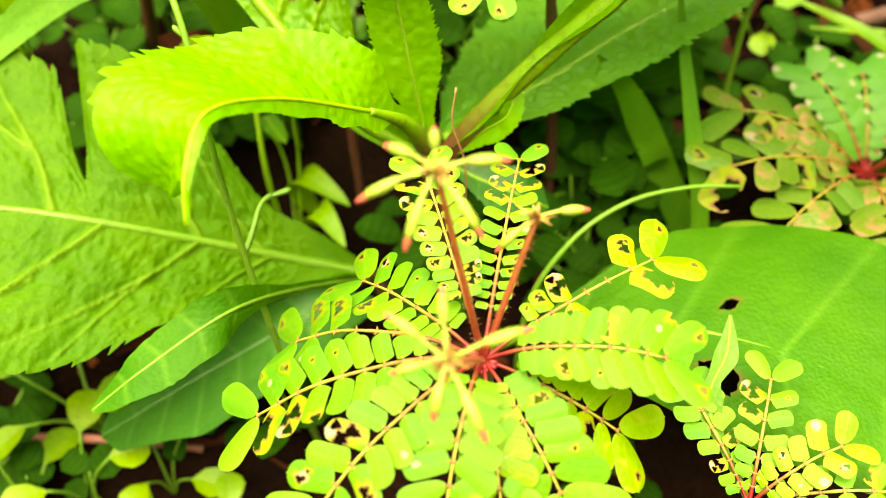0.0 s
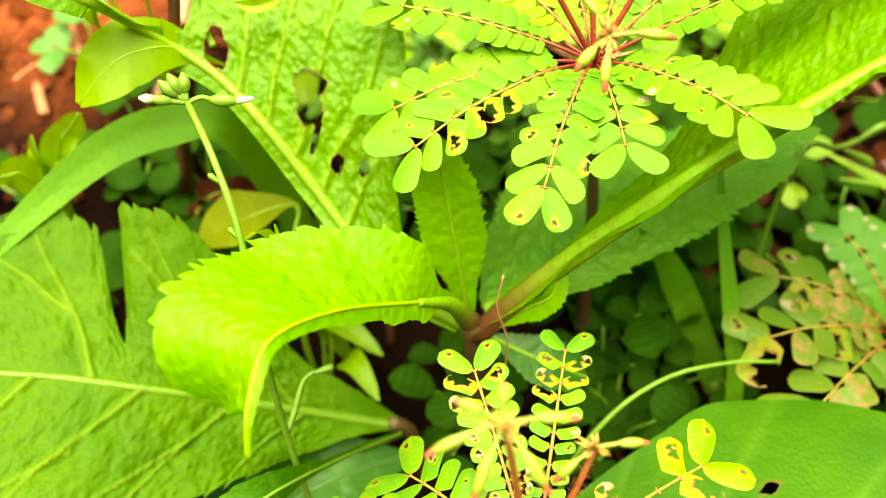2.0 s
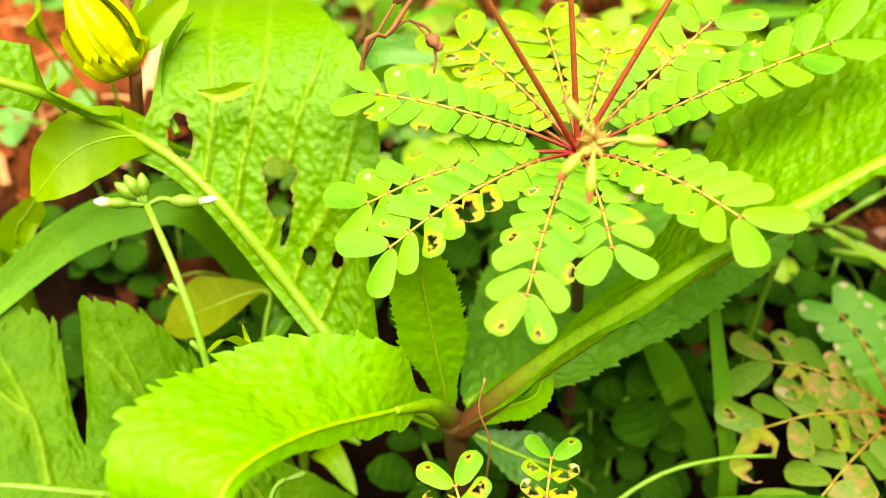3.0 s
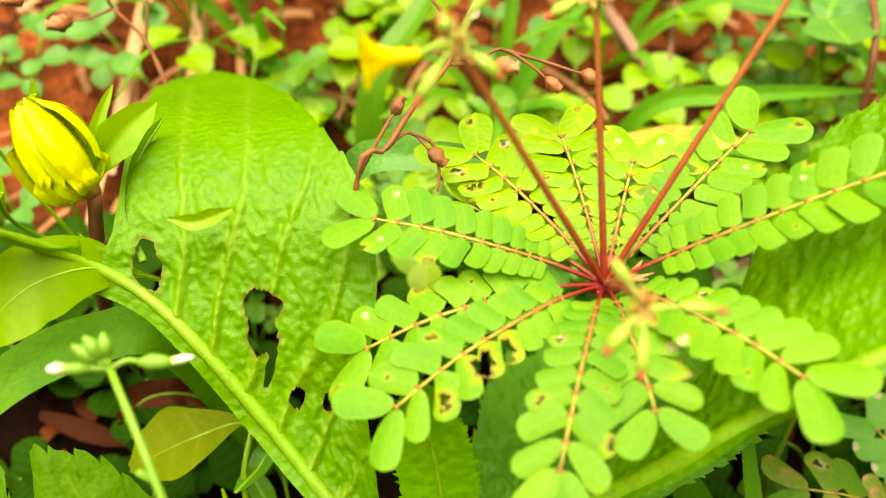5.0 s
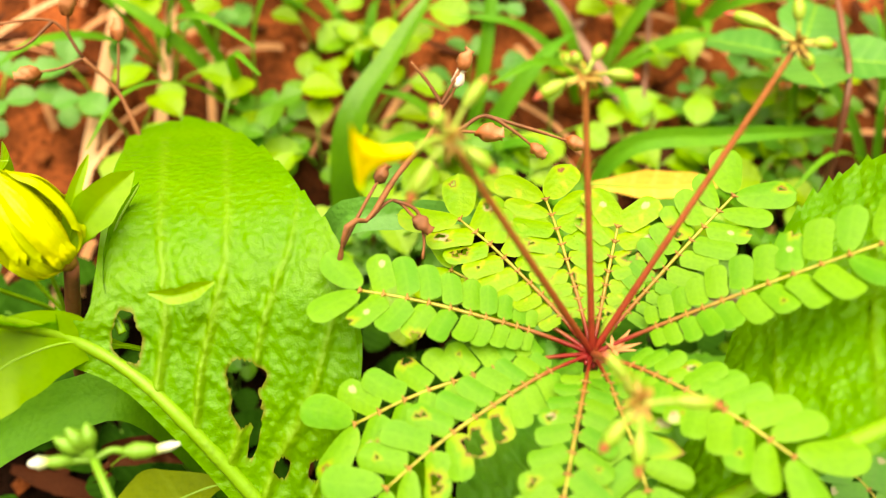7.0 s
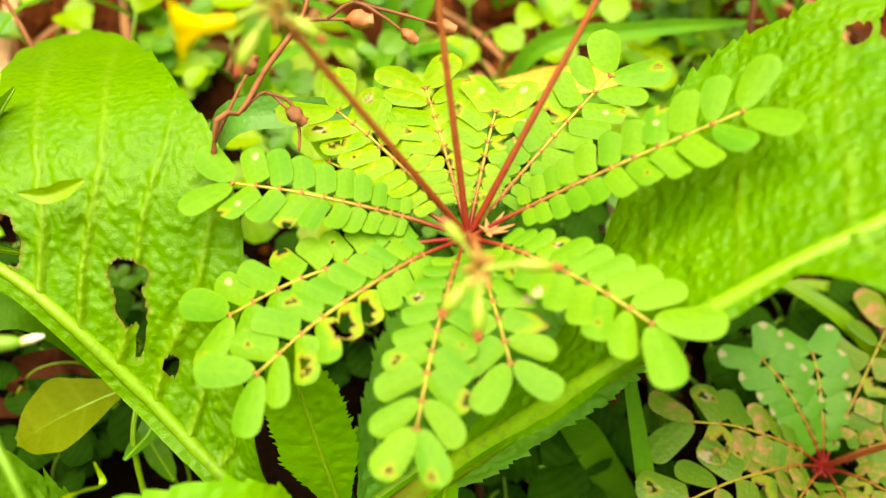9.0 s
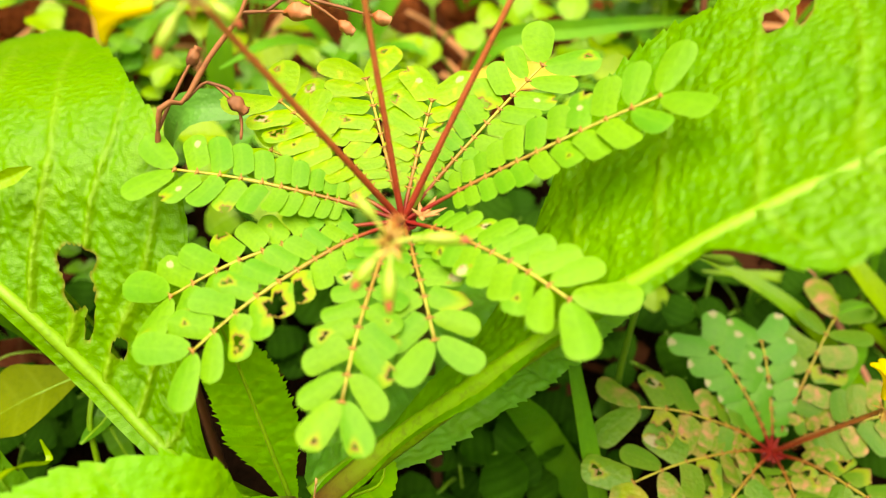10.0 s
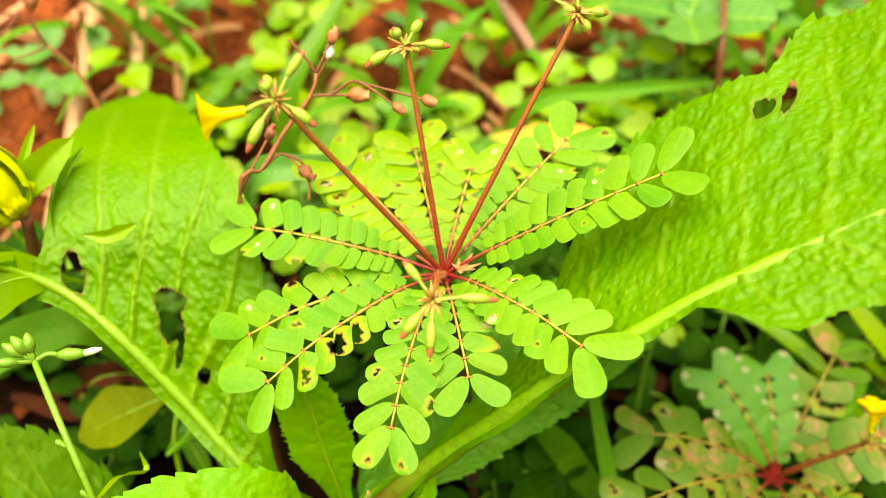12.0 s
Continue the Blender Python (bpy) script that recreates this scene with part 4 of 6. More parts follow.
leaf(weed, "weed_sky_tint", [(-0.016, 0.186, 0.079), (0.010, 0.200, 0.083), (0.040, 0.218, 0.088), (0.079, 0.236, 0.092)], (-0.3, 0.95, -0.1),
     [(0, 0.003), (0.06, 0.024), (0.2, 0.048), (0.4, 0.062), (0.6, 0.050), (0.8, 0.028), (0.93, 0.012), (1, 0.001)], [(0, 0.002), (0.2, 0.012), (0.5, 0.018), (0.8, 0.013), (1, 0.001)],
     sweep=(10, 15), cup=([(0, -8), (1, -18)], -4), teeth=(40, 0.09), veins=14, quilt=0.0019, grain=1.4, nu=180, nv=36, rib_r=(0.0018, 0.0006), label="lower leaf, coloured blue-green for sky sheen")
leaf(weed, "young", [(-0.0200, 0.1840, 0.0790), (-0.0212, 0.1868, 0.0910), (-0.0226, 0.1906, 0.1040), (-0.0240, 0.1942, 0.1175), (-0.0252, 0.1962, 0.1290)], (1, 0, 0),
     [(0, 0.002), (0.15, 0.004), (0.35, 0.0092), (0.65, 0.0088), (0.88, 0.005), (1, 0.0005)], [(0, 0.002), (0.15, 0.004), (0.35, 0.0092), (0.65, 0.0088), (0.88, 0.005), (1, 0.0005)],
     sweep=(25, 25), cup=(8, 8), teeth=(34, 0.13), veins=9, quilt=0.0004, grain=1.8, nu=170, nv=14, rib_r=(0.0007, 0.0003), label="narrow upright toothed leaf")
leaf(weed, "young", [(-0.0205, 0.1815, 0.0810), (-0.0245, 0.1740, 0.0960), (-0.0318, 0.1626, 0.1090), (-0.0440, 0.1460, 0.1265), (-0.0530, 0.1310, 0.1365), (-0.0560, 0.1200, 0.1330), (-0.0570, 0.1140, 0.1255)], (-0.5, 0.85, -0.05),
     [(0, 0.001), (0.22, 0.003), (0.27, 0.012), (0.38, 0.018), (0.5, 0.024), (0.65, 0.026), (0.8, 0.024), (0.92, 0.015), (1, 0.002)], [(0, 0.001), (0.2, 0.0015), (0.27, 0.0052), (0.33, 0.0036), (0.40, 0.0048), (0.46, 0.0030), (0.54, 0.0040), (0.62, 0.0028), (0.85, 0.0022), (1, 0.0005)],
     sweep=(12, 10), cup=([(0, 70), (0.30, 60), (0.42, 20), (0.55, -4), (0.8, -14), (1, -30)], -48), teeth=(27, 0.085), veins=7, quilt=0.0004, grain=2.2, nu=200, nv=40, rib_r=(0.0006, 0.0003), rib_mat="young_rib", label="bright yellow-green young leaf curling over")
bm = bmesh.new()
tube(bm, [(-0.0195, 0.1828, 0.0765), (-0.0208, 0.1808, 0.0822), (-0.0238, 0.1748, 0.0940), (-0.0300, 0.1650, 0.1062)], 0.0029, 0.0009, n=30, seg=10, wobble=0.12, along=(-0.1, 2.2))
part("petiole", bm, S["rib_red"], weed, "thick green leaf stalk, brown at its foot")

leaf(weed, "weed", [(-0.0800, 0.2260, 0.1365), (-0.0830, 0.2330, 0.1420), (-0.0815, 0.2440, 0.1480), (-0.0770, 0.2545, 0.1515)], (0.35, -0.2, 0.9),
     [(0, 0.001), (0.4, 0.0050), (0.8, 0.0035), (1, 0.0004)], [(0, 0.001), (0.4, 0.0045), (0.8, 0.003), (1, 0.0004)], cup=(10, 10), teeth=(12, 0.1), veins=6, quilt=0.0004, nu=40, nv=8, rib_r=(0.0009, 0.0003), label="small folded side lobe")

leaf(weed, "young", [(-0.0130, 0.1800, 0.0790), (-0.0060, 0.1800, 0.0850), (0.0010, 0.1790, 0.0910), (0.0030, 0.1830, 0.0985)], (0.6, -0.2, -0.6), [(0, 0.001), (0.4, 0.0045), (0.8, 0.003), (1, 0.0004)], [(0, 0.001), (0.4, 0.003), (0.8, 0.002), (1, 0.0004)], cup=(30, 20), teeth=(12, 0.16), veins=6, quilt=0.0003, nu=50, nv=8, rib_r=(0.0006, 0.0003), label="small folded leaf at the crown")
leaf(weed, "weed_shade_tone", [(-0.0150, 0.1810, 0.0740), (-0.0060, 0.1780, 0.0700), (0.0030, 0.1760, 0.0660), (0.0100, 0.1770, 0.0600)], (0.2, 0.8, 0.3), [(0, 0.001), (0.4, 0.007), (0.8, 0.006), (1, 0.0004)], [(0, 0.001), (0.4, 0.008), (0.8, 0.006), (1, 0.0004)], cup=(10, 6), teeth=(14, 0.14), veins=7, quilt=0.0004, nu=60, nv=8, rib_r=(0.0007, 0.0003), label="short basal leaf, darkened in colour for shade")
bm = bmesh.new()
pod(bm, (0.0015, 0.1845, 0.0905), (0.0055, 0.1840, 0.0985), 0.0011, ((0, 0.5), (0.4, 1), (1, 0.1)), n=7, seg=7, flat=0.35)
part("stipule", bm, S["budtip"], weed, "withered red scale at a leaf foot")
bm = bmesh.new()
tube(bm, [(-0.012, 0.176, 0.060), (-0.0105, 0.174, 0.080), (-0.0125, 0.173, 0.094), (-0.0108, 0.174, 0.104)], 0.00030, 0.00024, n=24, seg=5, wobble=0.4)
part("thread", bm, S["dry_tan"], weed, "thin dry brown thread")

# ---- low leaves left and right ----
low = thing("broadleaf_weed", foot(-0.038, 0.183), "low broad-leaved weed with toothed leaves lying near the soil", "plant")
bm = bmesh.new()
tube(bm, [foot(-0.038, 0.183), (-0.040, 0.183, 0.028), (-0.045, 0.181, 0.036)], 0.0030, 0.0020, n=12, seg=8)
part("stem", bm, S["purple"], low)
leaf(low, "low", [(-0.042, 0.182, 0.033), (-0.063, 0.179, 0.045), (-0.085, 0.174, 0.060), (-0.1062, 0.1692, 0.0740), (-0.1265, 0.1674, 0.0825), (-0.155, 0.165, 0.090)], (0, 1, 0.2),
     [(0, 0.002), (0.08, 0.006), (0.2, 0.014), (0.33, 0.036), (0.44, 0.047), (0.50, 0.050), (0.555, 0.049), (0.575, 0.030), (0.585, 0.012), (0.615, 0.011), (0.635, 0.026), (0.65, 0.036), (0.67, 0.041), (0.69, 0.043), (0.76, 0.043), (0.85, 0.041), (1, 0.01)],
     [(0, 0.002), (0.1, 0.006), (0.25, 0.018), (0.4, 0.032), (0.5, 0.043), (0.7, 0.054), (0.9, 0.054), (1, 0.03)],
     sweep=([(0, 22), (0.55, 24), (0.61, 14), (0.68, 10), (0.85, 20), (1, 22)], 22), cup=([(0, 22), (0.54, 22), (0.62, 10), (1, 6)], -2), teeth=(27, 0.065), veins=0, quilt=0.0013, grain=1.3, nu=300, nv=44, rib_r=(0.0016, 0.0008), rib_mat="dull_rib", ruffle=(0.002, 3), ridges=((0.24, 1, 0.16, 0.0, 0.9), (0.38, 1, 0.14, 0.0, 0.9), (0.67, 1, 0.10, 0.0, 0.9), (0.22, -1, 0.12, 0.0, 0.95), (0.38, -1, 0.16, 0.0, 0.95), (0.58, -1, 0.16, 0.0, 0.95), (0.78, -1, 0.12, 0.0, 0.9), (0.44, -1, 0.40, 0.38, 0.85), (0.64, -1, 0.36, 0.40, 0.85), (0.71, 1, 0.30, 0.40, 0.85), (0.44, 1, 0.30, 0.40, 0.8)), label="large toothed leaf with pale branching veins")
leaf(low, "broad", [(-0.042, 0.180, 0.032), (-0.054, 0.156, 0.058), (-0.0663, 0.1389, 0.0715), (-0.085, 0.126, 0.0685), (-0.0985, 0.1195, 0.0620)], (0.4, 0.8, 0.2),
     [(0, 0.001), (0.45, 0.002), (0.6, 0.006), (0.8, 0.0065), (0.95, 0.003), (1, 0.0005)], [(0, 0.001), (0.45, 0.002), (0.6, 0.007), (0.8, 0.0075), (0.95, 0.004), (1, 0.0005)],
     cup=(10, -20), teeth=(30, 0.05), veins=10, quilt=0.0004, nu=90, nv=12, rib_r=(0.0007, 0.0003), rib_mat="green", label="narrow pointed leaf")
leaf(low, "weed_shade_tone", [(-0.040, 0.176, 0.026), (-0.060, 0.166, 0.032), (-0.085, 0.152, 0.030), (-0.115, 0.138, 0.022)], (0.3, 0.9, 0),
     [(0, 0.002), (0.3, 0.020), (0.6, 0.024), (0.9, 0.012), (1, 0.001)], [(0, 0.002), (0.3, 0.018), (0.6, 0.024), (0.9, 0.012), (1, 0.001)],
     cup=(4, 4), veins=8, nu=80, nv=12, rib_r=(0.0008, 0.0004), rib_mat="rib_shade_tone")
oval = thing("oval_leaf_plant", foot(-0.014, 0.152), "low plant with one large smooth oval leaf with holes", "plant")
leaf(oval, "broad", [foot(-0.014, 0.152), (-0.010, 0.150, 0.030), (0.002, 0.1470, 0.0450), (0.0200, 0.1445, 0.0510), (0.0388, 0.1411, 0.0525), (0.0632, 0.131, 0.0525), (0.0812, 0.1189, 0.0500), (0.1020, 0.105, 0.0440)], (0.3, 0.95, 0),
     [(0, 0.001), (0.36, 0.001), (0.42, 0.012), (0.5, 0.030), (0.6, 0.041), (0.72, 0.044), (0.85, 0.036), (0.95, 0.018), (1, 0.001)], [(0, 0.001), (0.36, 0.001), (0.42, 0.012), (0.5, 0.024), (0.6, 0.030), (0.72, 0.030), (0.85, 0.024), (0.95, 0.012), (1, 0.001)],
     sweep=(18, 18), cup=(2, -2), teeth=(0, 0), veins=7, quilt=0.0007, nu=130, nv=22, rib_r=(0.0016, 0.0005), ruffle=(0.0012, 3), label="large smooth oval leaf with eaten holes",
     holes=[(0.618, 0.24, 0.010, 0.050), (0.62, -0.42, 0.028, 0.14), (0.47, -0.62, 0.012, 0.08)])


# ---- grass blades, stalks and buds ----
def grass_blade(parent, ctrl, width, side, mat="grass", fold=18, name="blade"):
    w = width / 2
    prof = [(0, w * 0.6), (0.2, w), (0.6, w * 0.95), (0.85, w * 0.55), (1, 0.0003)]
    return part(name, blade_mesh(ctrl, side, prof, prof, sweep=(0, 0), cup=(fold, fold), veins=0, quilt=0.0, nu=40, nv=4), G[mat], parent)


def lone_blade(ctrl, width, side, label, mat="grass", fold=18):
    t = thing("grass_plant", ctrl[0], label, "grass", "grass blades")
    bm = bmesh.new()
    tube(bm, [ctrl[0], Vector(ctrl[0]).lerp(Vector(ctrl[1]), 0.35)], width * 0.22, width * 0.16, n=8, seg=7)
    part("sheath", bm, S["green"], t)
    grass_blade(t, ctrl, width, side, mat, fold)
    return t


lone_blade([foot(-0.070, 0.245), (-0.083, 0.2340, 0.1020), (-0.099, 0.2310, 0.1085), (-0.1158, 0.2220, 0.1080), (-0.1334, 0.2051, 0.1020), (-0.155, 0.185, 0.090)], 0.0125, (0.4, 0.8, 0.5), "long broad green grass blade arching over", fold=8)
lone_blade([foot(0.054, 0.180), (0.0530, 0.1850, 0.0400), (0.0515, 0.1960, 0.0600), (0.0490, 0.2100, 0.0830), (0.0480, 0.2220, 0.1000)], 0.0052, (1, 0, 0), "upright narrow green grass blade")
lone_blade([foot(0.056, 0.206), (0.0516, 0.2069, 0.0248), (0.0440, 0.2100, 0.0460), (0.0340, 0.2060, 0.0730), (0.0250, 0.2010, 0.0900)], 0.0095, (1, 0.2, 0), "slanting green grass blade in the shade", fold=10)

tendril = thing("trailing_stem", foot(-0.004, 0.150), "thin curved green trailing stem", "plant")
bm = bmesh.new()
tube(bm, [foot(-0.004, 0.150), (0.002, 0.156, 0.040), (0.0140, 0.1640, 0.0590), (0.0300, 0.1720, 0.0650), (0.0470, 0.1760, 0.0650), (0.0600, 0.1775, 0.0625)], 0.0010, 0.0005, n=30, seg=7)
part("stem", bm, S["green"], tendril)

# yellow-green bud on a brown stem
bud_plant = thing("flower_bud", foot(-0.121, 0.270), "half-closed yellow flower head on a brown stem", "flower")
bm = bmesh.new()
tube(bm, [foot(-0.121, 0.270), (-0.1130, 0.2600, 0.0620), (-0.1040, 0.2490, 0.0930), (-0.0960, 0.2390, 0.1220), (-0.0875, 0.2330, 0.1500)], 0.0026, 0.0015, n=24, seg=8, wobble=0.1)
part("stem", bm, S["brown"], bud_plant)
bm = bmesh.new()
pod(bm, (-0.0870, 0.2326, 0.1492), (-0.0902, 0.2336, 0.1532), 0.0030, ((0, 0.3), (0.3, 0.8), (1, 1.0)), n=5, seg=12)
part("calyx", bm, S["bract"], bud_plant)
AX = V(-0.46, 0.30, 0.84).normalized()
E1 = AX.cross(V(0.1, 0.95, -0.1)).normalized()
E2 = AX.cross(E1)
for k in range(38):
    a, inner = k * 2.39996, (k * 11 % 38) / 38
    base = V(-0.0886, 0.2332, 0.1495)
    o = E1 * math.cos(a) + E2 * math.sin(a)
    o += V(0, 0.49, 0.87) * (0.35 * o.dot(V(0, 0.49, 0.87)))
    f = 1 - 0.5 * inner
    ctrl = [base + o * 0.0012, base + AX * 0.0025 + o * 0.0062 * f, base + AX * 0.0080 + o * 0.0084 * f, base + AX * 0.0150 + o * 0.0074 * f, base + AX * (0.0198 + 0.002 * inner) + o * 0.0036 * f]
    prof = [(0, 0.0008), (0.3, 0.0018), (0.7, 0.0021), (0.92, 0.0015), (1, 0.0004)]
    part("petal", blade_mesh(ctrl, AX.cross(o), prof, prof, sweep=(0, 0), cup=(-26, -26), veins=0, quilt=0.0001, nu=24, nv=5), G["bud_petal"], bud_plant)
for k, (q, w) in enumerate((((-0.0745, 0.2465, 0.1610), 0.0046), ((-0.0820, 0.2465, 0.1660), 0.0016), ((-0.0790, 0.2420, 0.1555), 0.0028))):
    ctrl = [V(-0.0890, 0.2340, 0.1515), V(-0.0890, 0.2340, 0.1515).lerp(V(*q), 0.55) + V(0, 0, 0.0015), V(*q)]
    prof = [(0, 0.0006), (0.5, w), (0.85, w * 0.6), (1, 0.0002)]
    part("bract", blade_mesh(ctrl, (-0.6, 0.3, 0.72), prof, prof, sweep=(0, 0), cup=(20, 20), veins=3, quilt=0.0001, nu=18, nv=5), G["lime"], bud_plant)

# yellowish leaf beside it
side_leaf = thing("herb", foot(-0.068, 0.240), "herb with a smooth yellow-green rounded leaf", "plant", "small herbs")
prof = [(0, 0.0006), (0.74, 0.0006), (0.78, 0.0052), (0.84, 0.0084), (0.91, 0.0086), (0.97, 0.0054), (1, 0.0004)]
leaf(side_leaf, "lime", [foot(-0.068, 0.240), (-0.067, 0.236, 0.08), (-0.074, 0.2320, 0.1180), (-0.0861, 0.2234, 0.1373), (-0.0958, 0.2175, 0.1416), (-0.1033, 0.2132, 0.1394), (-0.1102, 0.2089, 0.1335)], (0.1, 0.75, 0.65), prof, prof, cup=(0, 0), veins=0, quilt=0.0001, nu=140, nv=12, rib_r=(0.0006, 0.0002))

round_leaf = thing("herb", foot(0.0702, 0.2459), "herb with one broad rounded green leaf", "plant", "small herbs")
q = V(0.0702, 0.2399, 0.026)
leaf(round_leaf, "herb", [foot(0.0702, 0.2459), foot(0.0702, 0.2459).lerp(q, 0.6), q + V(0.001, 0.004, 0.001), q + V(0, -0.006, 0.002), q + V(-0.001, -0.014, 0)], (1, 0.1, 0.05), [(0, 0.0005), (0.5, 0.0005), (0.62, 0.006), (0.8, 0.0095), (0.94, 0.006), (1, 0.0005)], [(0, 0.0005), (0.5, 0.0005), (0.62, 0.006), (0.8, 0.0095), (0.94, 0.006), (1, 0.0005)], veins=14, quilt=0.0003, nu=80, nv=8, rib_r=(0.0008, 0.0003))

tall = thing("herb", foot(-0.112, 0.278), "tall herb with small smooth green leaves", "plant", "small herbs")
prof = [(0, 0.0006), (0.82, 0.0006), (0.86, 0.0035), (0.92, 0.0055), (0.97, 0.0040), (1, 0.0004)]
for end in ((-0.1020, 0.2560, 0.1590), (-0.1180, 0.2620, 0.1510), (-0.1150, 0.2500, 0.1380)):
    e = V(*end)
    leaf(tall, "herb_lime", [foot(-0.112, 0.278), (-0.113, 0.274, 0.090), e + V(-0.006, 0.010, -0.018), e + V(-0.004, 0.004, -0.004), e], (0.3, 0.7, 0.6), prof, prof, cup=(10, 10), veins=24, quilt=0.0002, nu=110, nv=6, rib_r=(0.0008, 0.0003))

pale = thing("herb", foot(-0.140, 0.235), "herb with small crowded yellow-green leaves", "plant", "small herbs")
prof = [(0, 0.0006), (0.70, 0.0006), (0.77, 0.0040), (0.88, 0.0058), (0.96, 0.0040), (1, 0.0004)]
for end in ((-0.1310, 0.2300, 0.0990), (-0.1420, 0.2360, 0.1040), (-0.1360, 0.2180, 0.0950), (-0.1500, 0.2230, 0.1000), (-0.1280, 0.2400, 0.1080)):
    e = V(*end)
    leaf(pale, "lime", [foot(-0.140, 0.235), (-0.140, 0.232, 0.060), V(-0.140, 0.230, 0.092).lerp(e, 0.35), V(-0.140, 0.230, 0.096).lerp(e, 0.75), e], (e.y - 0.23, 0.14 + e.x, 0.1), prof, prof, cup=(10, 10), veins=20, quilt=0.0002, nu=90, nv=6, rib_r=(0.0006, 0.0003))

lime = thing("herb", foot(-0.068, 0.202), "herb with a large yellowish leaf, coloured dull for shade", "plant", "small herbs")
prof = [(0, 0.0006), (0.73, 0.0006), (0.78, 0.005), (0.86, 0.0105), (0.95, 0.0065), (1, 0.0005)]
leaf(lime, "yellow_shade_tone", [foot(-0.068, 0.202), (-0.0700, 0.2030, 0.050), (-0.0690, 0.2110, 0.0780), (-0.0676, 0.2209, 0.0859), (-0.0800, 0.2190, 0.0850), (-0.0960, 0.2150, 0.0800)], (0.1, 0.9, 0.3), prof, prof, veins=18, quilt=0.0003, nu=120, nv=9, rib_r=(0.0011, 0.0004))
for q, d in (((-0.0665, 0.2131, 0.0775), (-0.004, -0.006, 0.001)), ((-0.0684, 0.2187, 0.0579), (0.004, -0.007, 0.001))):
    q, d = V(*q), V(*d)
    prof = [(0, 0.0005), (0.62, 0.0005), (0.72, 0.0022), (0.85, 0.0034), (0.96, 0.0020), (1, 0.0003)]
    leaf(lime, "herb", [foot(-0.068, 0.202), foot(-0.068, 0.202).lerp(q - d, 0.6) + V(0.002, 0.004, 0), q - d, q, q + d], (d.y, -d.x, 0), prof, prof, veins=14, quilt=0.0002, nu=90, nv=5, rib_r=(0.0006, 0.0003))
curl = thing("dry_leaf", (-0.0944, 0.2412, 0.0680), "curled brown dead leaf caught among stems", "leaf")
leaf(curl, "litter", [(-0.1060, 0.2390, 0.0660), (-0.0980, 0.2405, 0.0740), (-0.0890, 0.2425, 0.0725), (-0.0810, 0.2440, 0.0640)], (0.1, 0.8, 0.5), [(0, 0.001), (0.4, 0.006), (0.8, 0.005), (1, 0.0005)], [(0, 0.001), (0.4, 0.005), (0.8, 0.004), (1, 0.0005)], cup=(50, 40), veins=6, nu=40, nv=8, ruffle=(0.002, 4), rib_r=(0.0006, 0.0003))

# stalk with green buds and a white-tipped one
stalk = thing("budding_stalk", foot(-0.060, 0.147), "thin green stalk with small green buds, one white-tipped", "plant")
bm = bmesh.new()
tube(bm, [foot(-0.060, 0.147), (-0.0625, 0.1480, 0.060), (-0.0640, 0.1540, 0.1000), (-0.0645, 0.1630, 0.1300), (-0.0690, 0.1740, 0.1430), (-0.0762, 0.1884, 0.1469)], 0.0010, 0.0007, n=36, seg=8, wobble=0.15)
part("stem", bm, S["green"], stalk)
NODE = V(-0.0762, 0.1884, 0.1469)
for q, r in (((-0.0794, 0.1908, 0.1530), 0.0017), ((-0.0765, 0.1918, 0.1525), 0.0016), ((-0.0840, 0.1866, 0.1500), 0.0013), ((-0.0815, 0.1898, 0.1520), 0.0016)):
    q = V(*q)
    bm = bmesh.new()
    tube(bm, [NODE, NODE.lerp(q, 0.5)], 0.0006, 0.0006, n=4, seg=6)
    pod(bm, NODE.lerp(q, 0.3), q, r, ((0, 0.3), (0.3, 0.8), (0.55, 0.9), (0.85, 0.5), (1, 0.12)), n=8, seg=9, ridge=0.05)
    part("bud", bm, S["green"], stalk)
bm = bmesh.new()
tube(bm, [NODE, (-0.0735, 0.1898, 0.1472), (-0.0715, 0.1900, 0.1462)], 0.0006, 0.0006, n=6, seg=6)
pod(bm, (-0.0720, 0.1900, 0.1463), (-0.0665, 0.1905, 0.1452), 0.0016, ((0, 0.4), (0.4, 1), (0.8, 0.8), (1, 0.5)), n=8, seg=9, ridge=0.05)
part("bud", bm, S["green"], stalk)
bm = bmesh.new()
pod(bm, (-0.0668, 0.1905, 0.1452), (-0.0628, 0.1915, 0.1450), 0.0009, ((0, 0.9), (0.6, 0.9), (1, 0.3)), n=5, seg=8)
part("white_tip", bm, S["white"], stalk)
bm = bmesh.new()
pod(bm, (-0.0826, 0.1870, 0.1494), (-0.0852, 0.1862, 0.1505), 0.0011, ((0, 0.8), (0.5, 1), (1, 0.3)), n=6, seg=8)
part("white_tip", bm, S["white"], stalk)
for p, q in (((-0.0672, 0.1700, 0.1395), (-0.0700, 0.1712, 0.1415)), ((-0.0645, 0.163, 0.130), (-0.0668, 0.1645, 0.1325))):
    bm = bmesh.new()
    pod(bm, p, q, 0.0007, ((0, 0.4), (0.5, 0.8), (0.9, 1), (1, 0.4)), n=6, seg=6)
    part("side_bud", bm, S["green"], stalk)

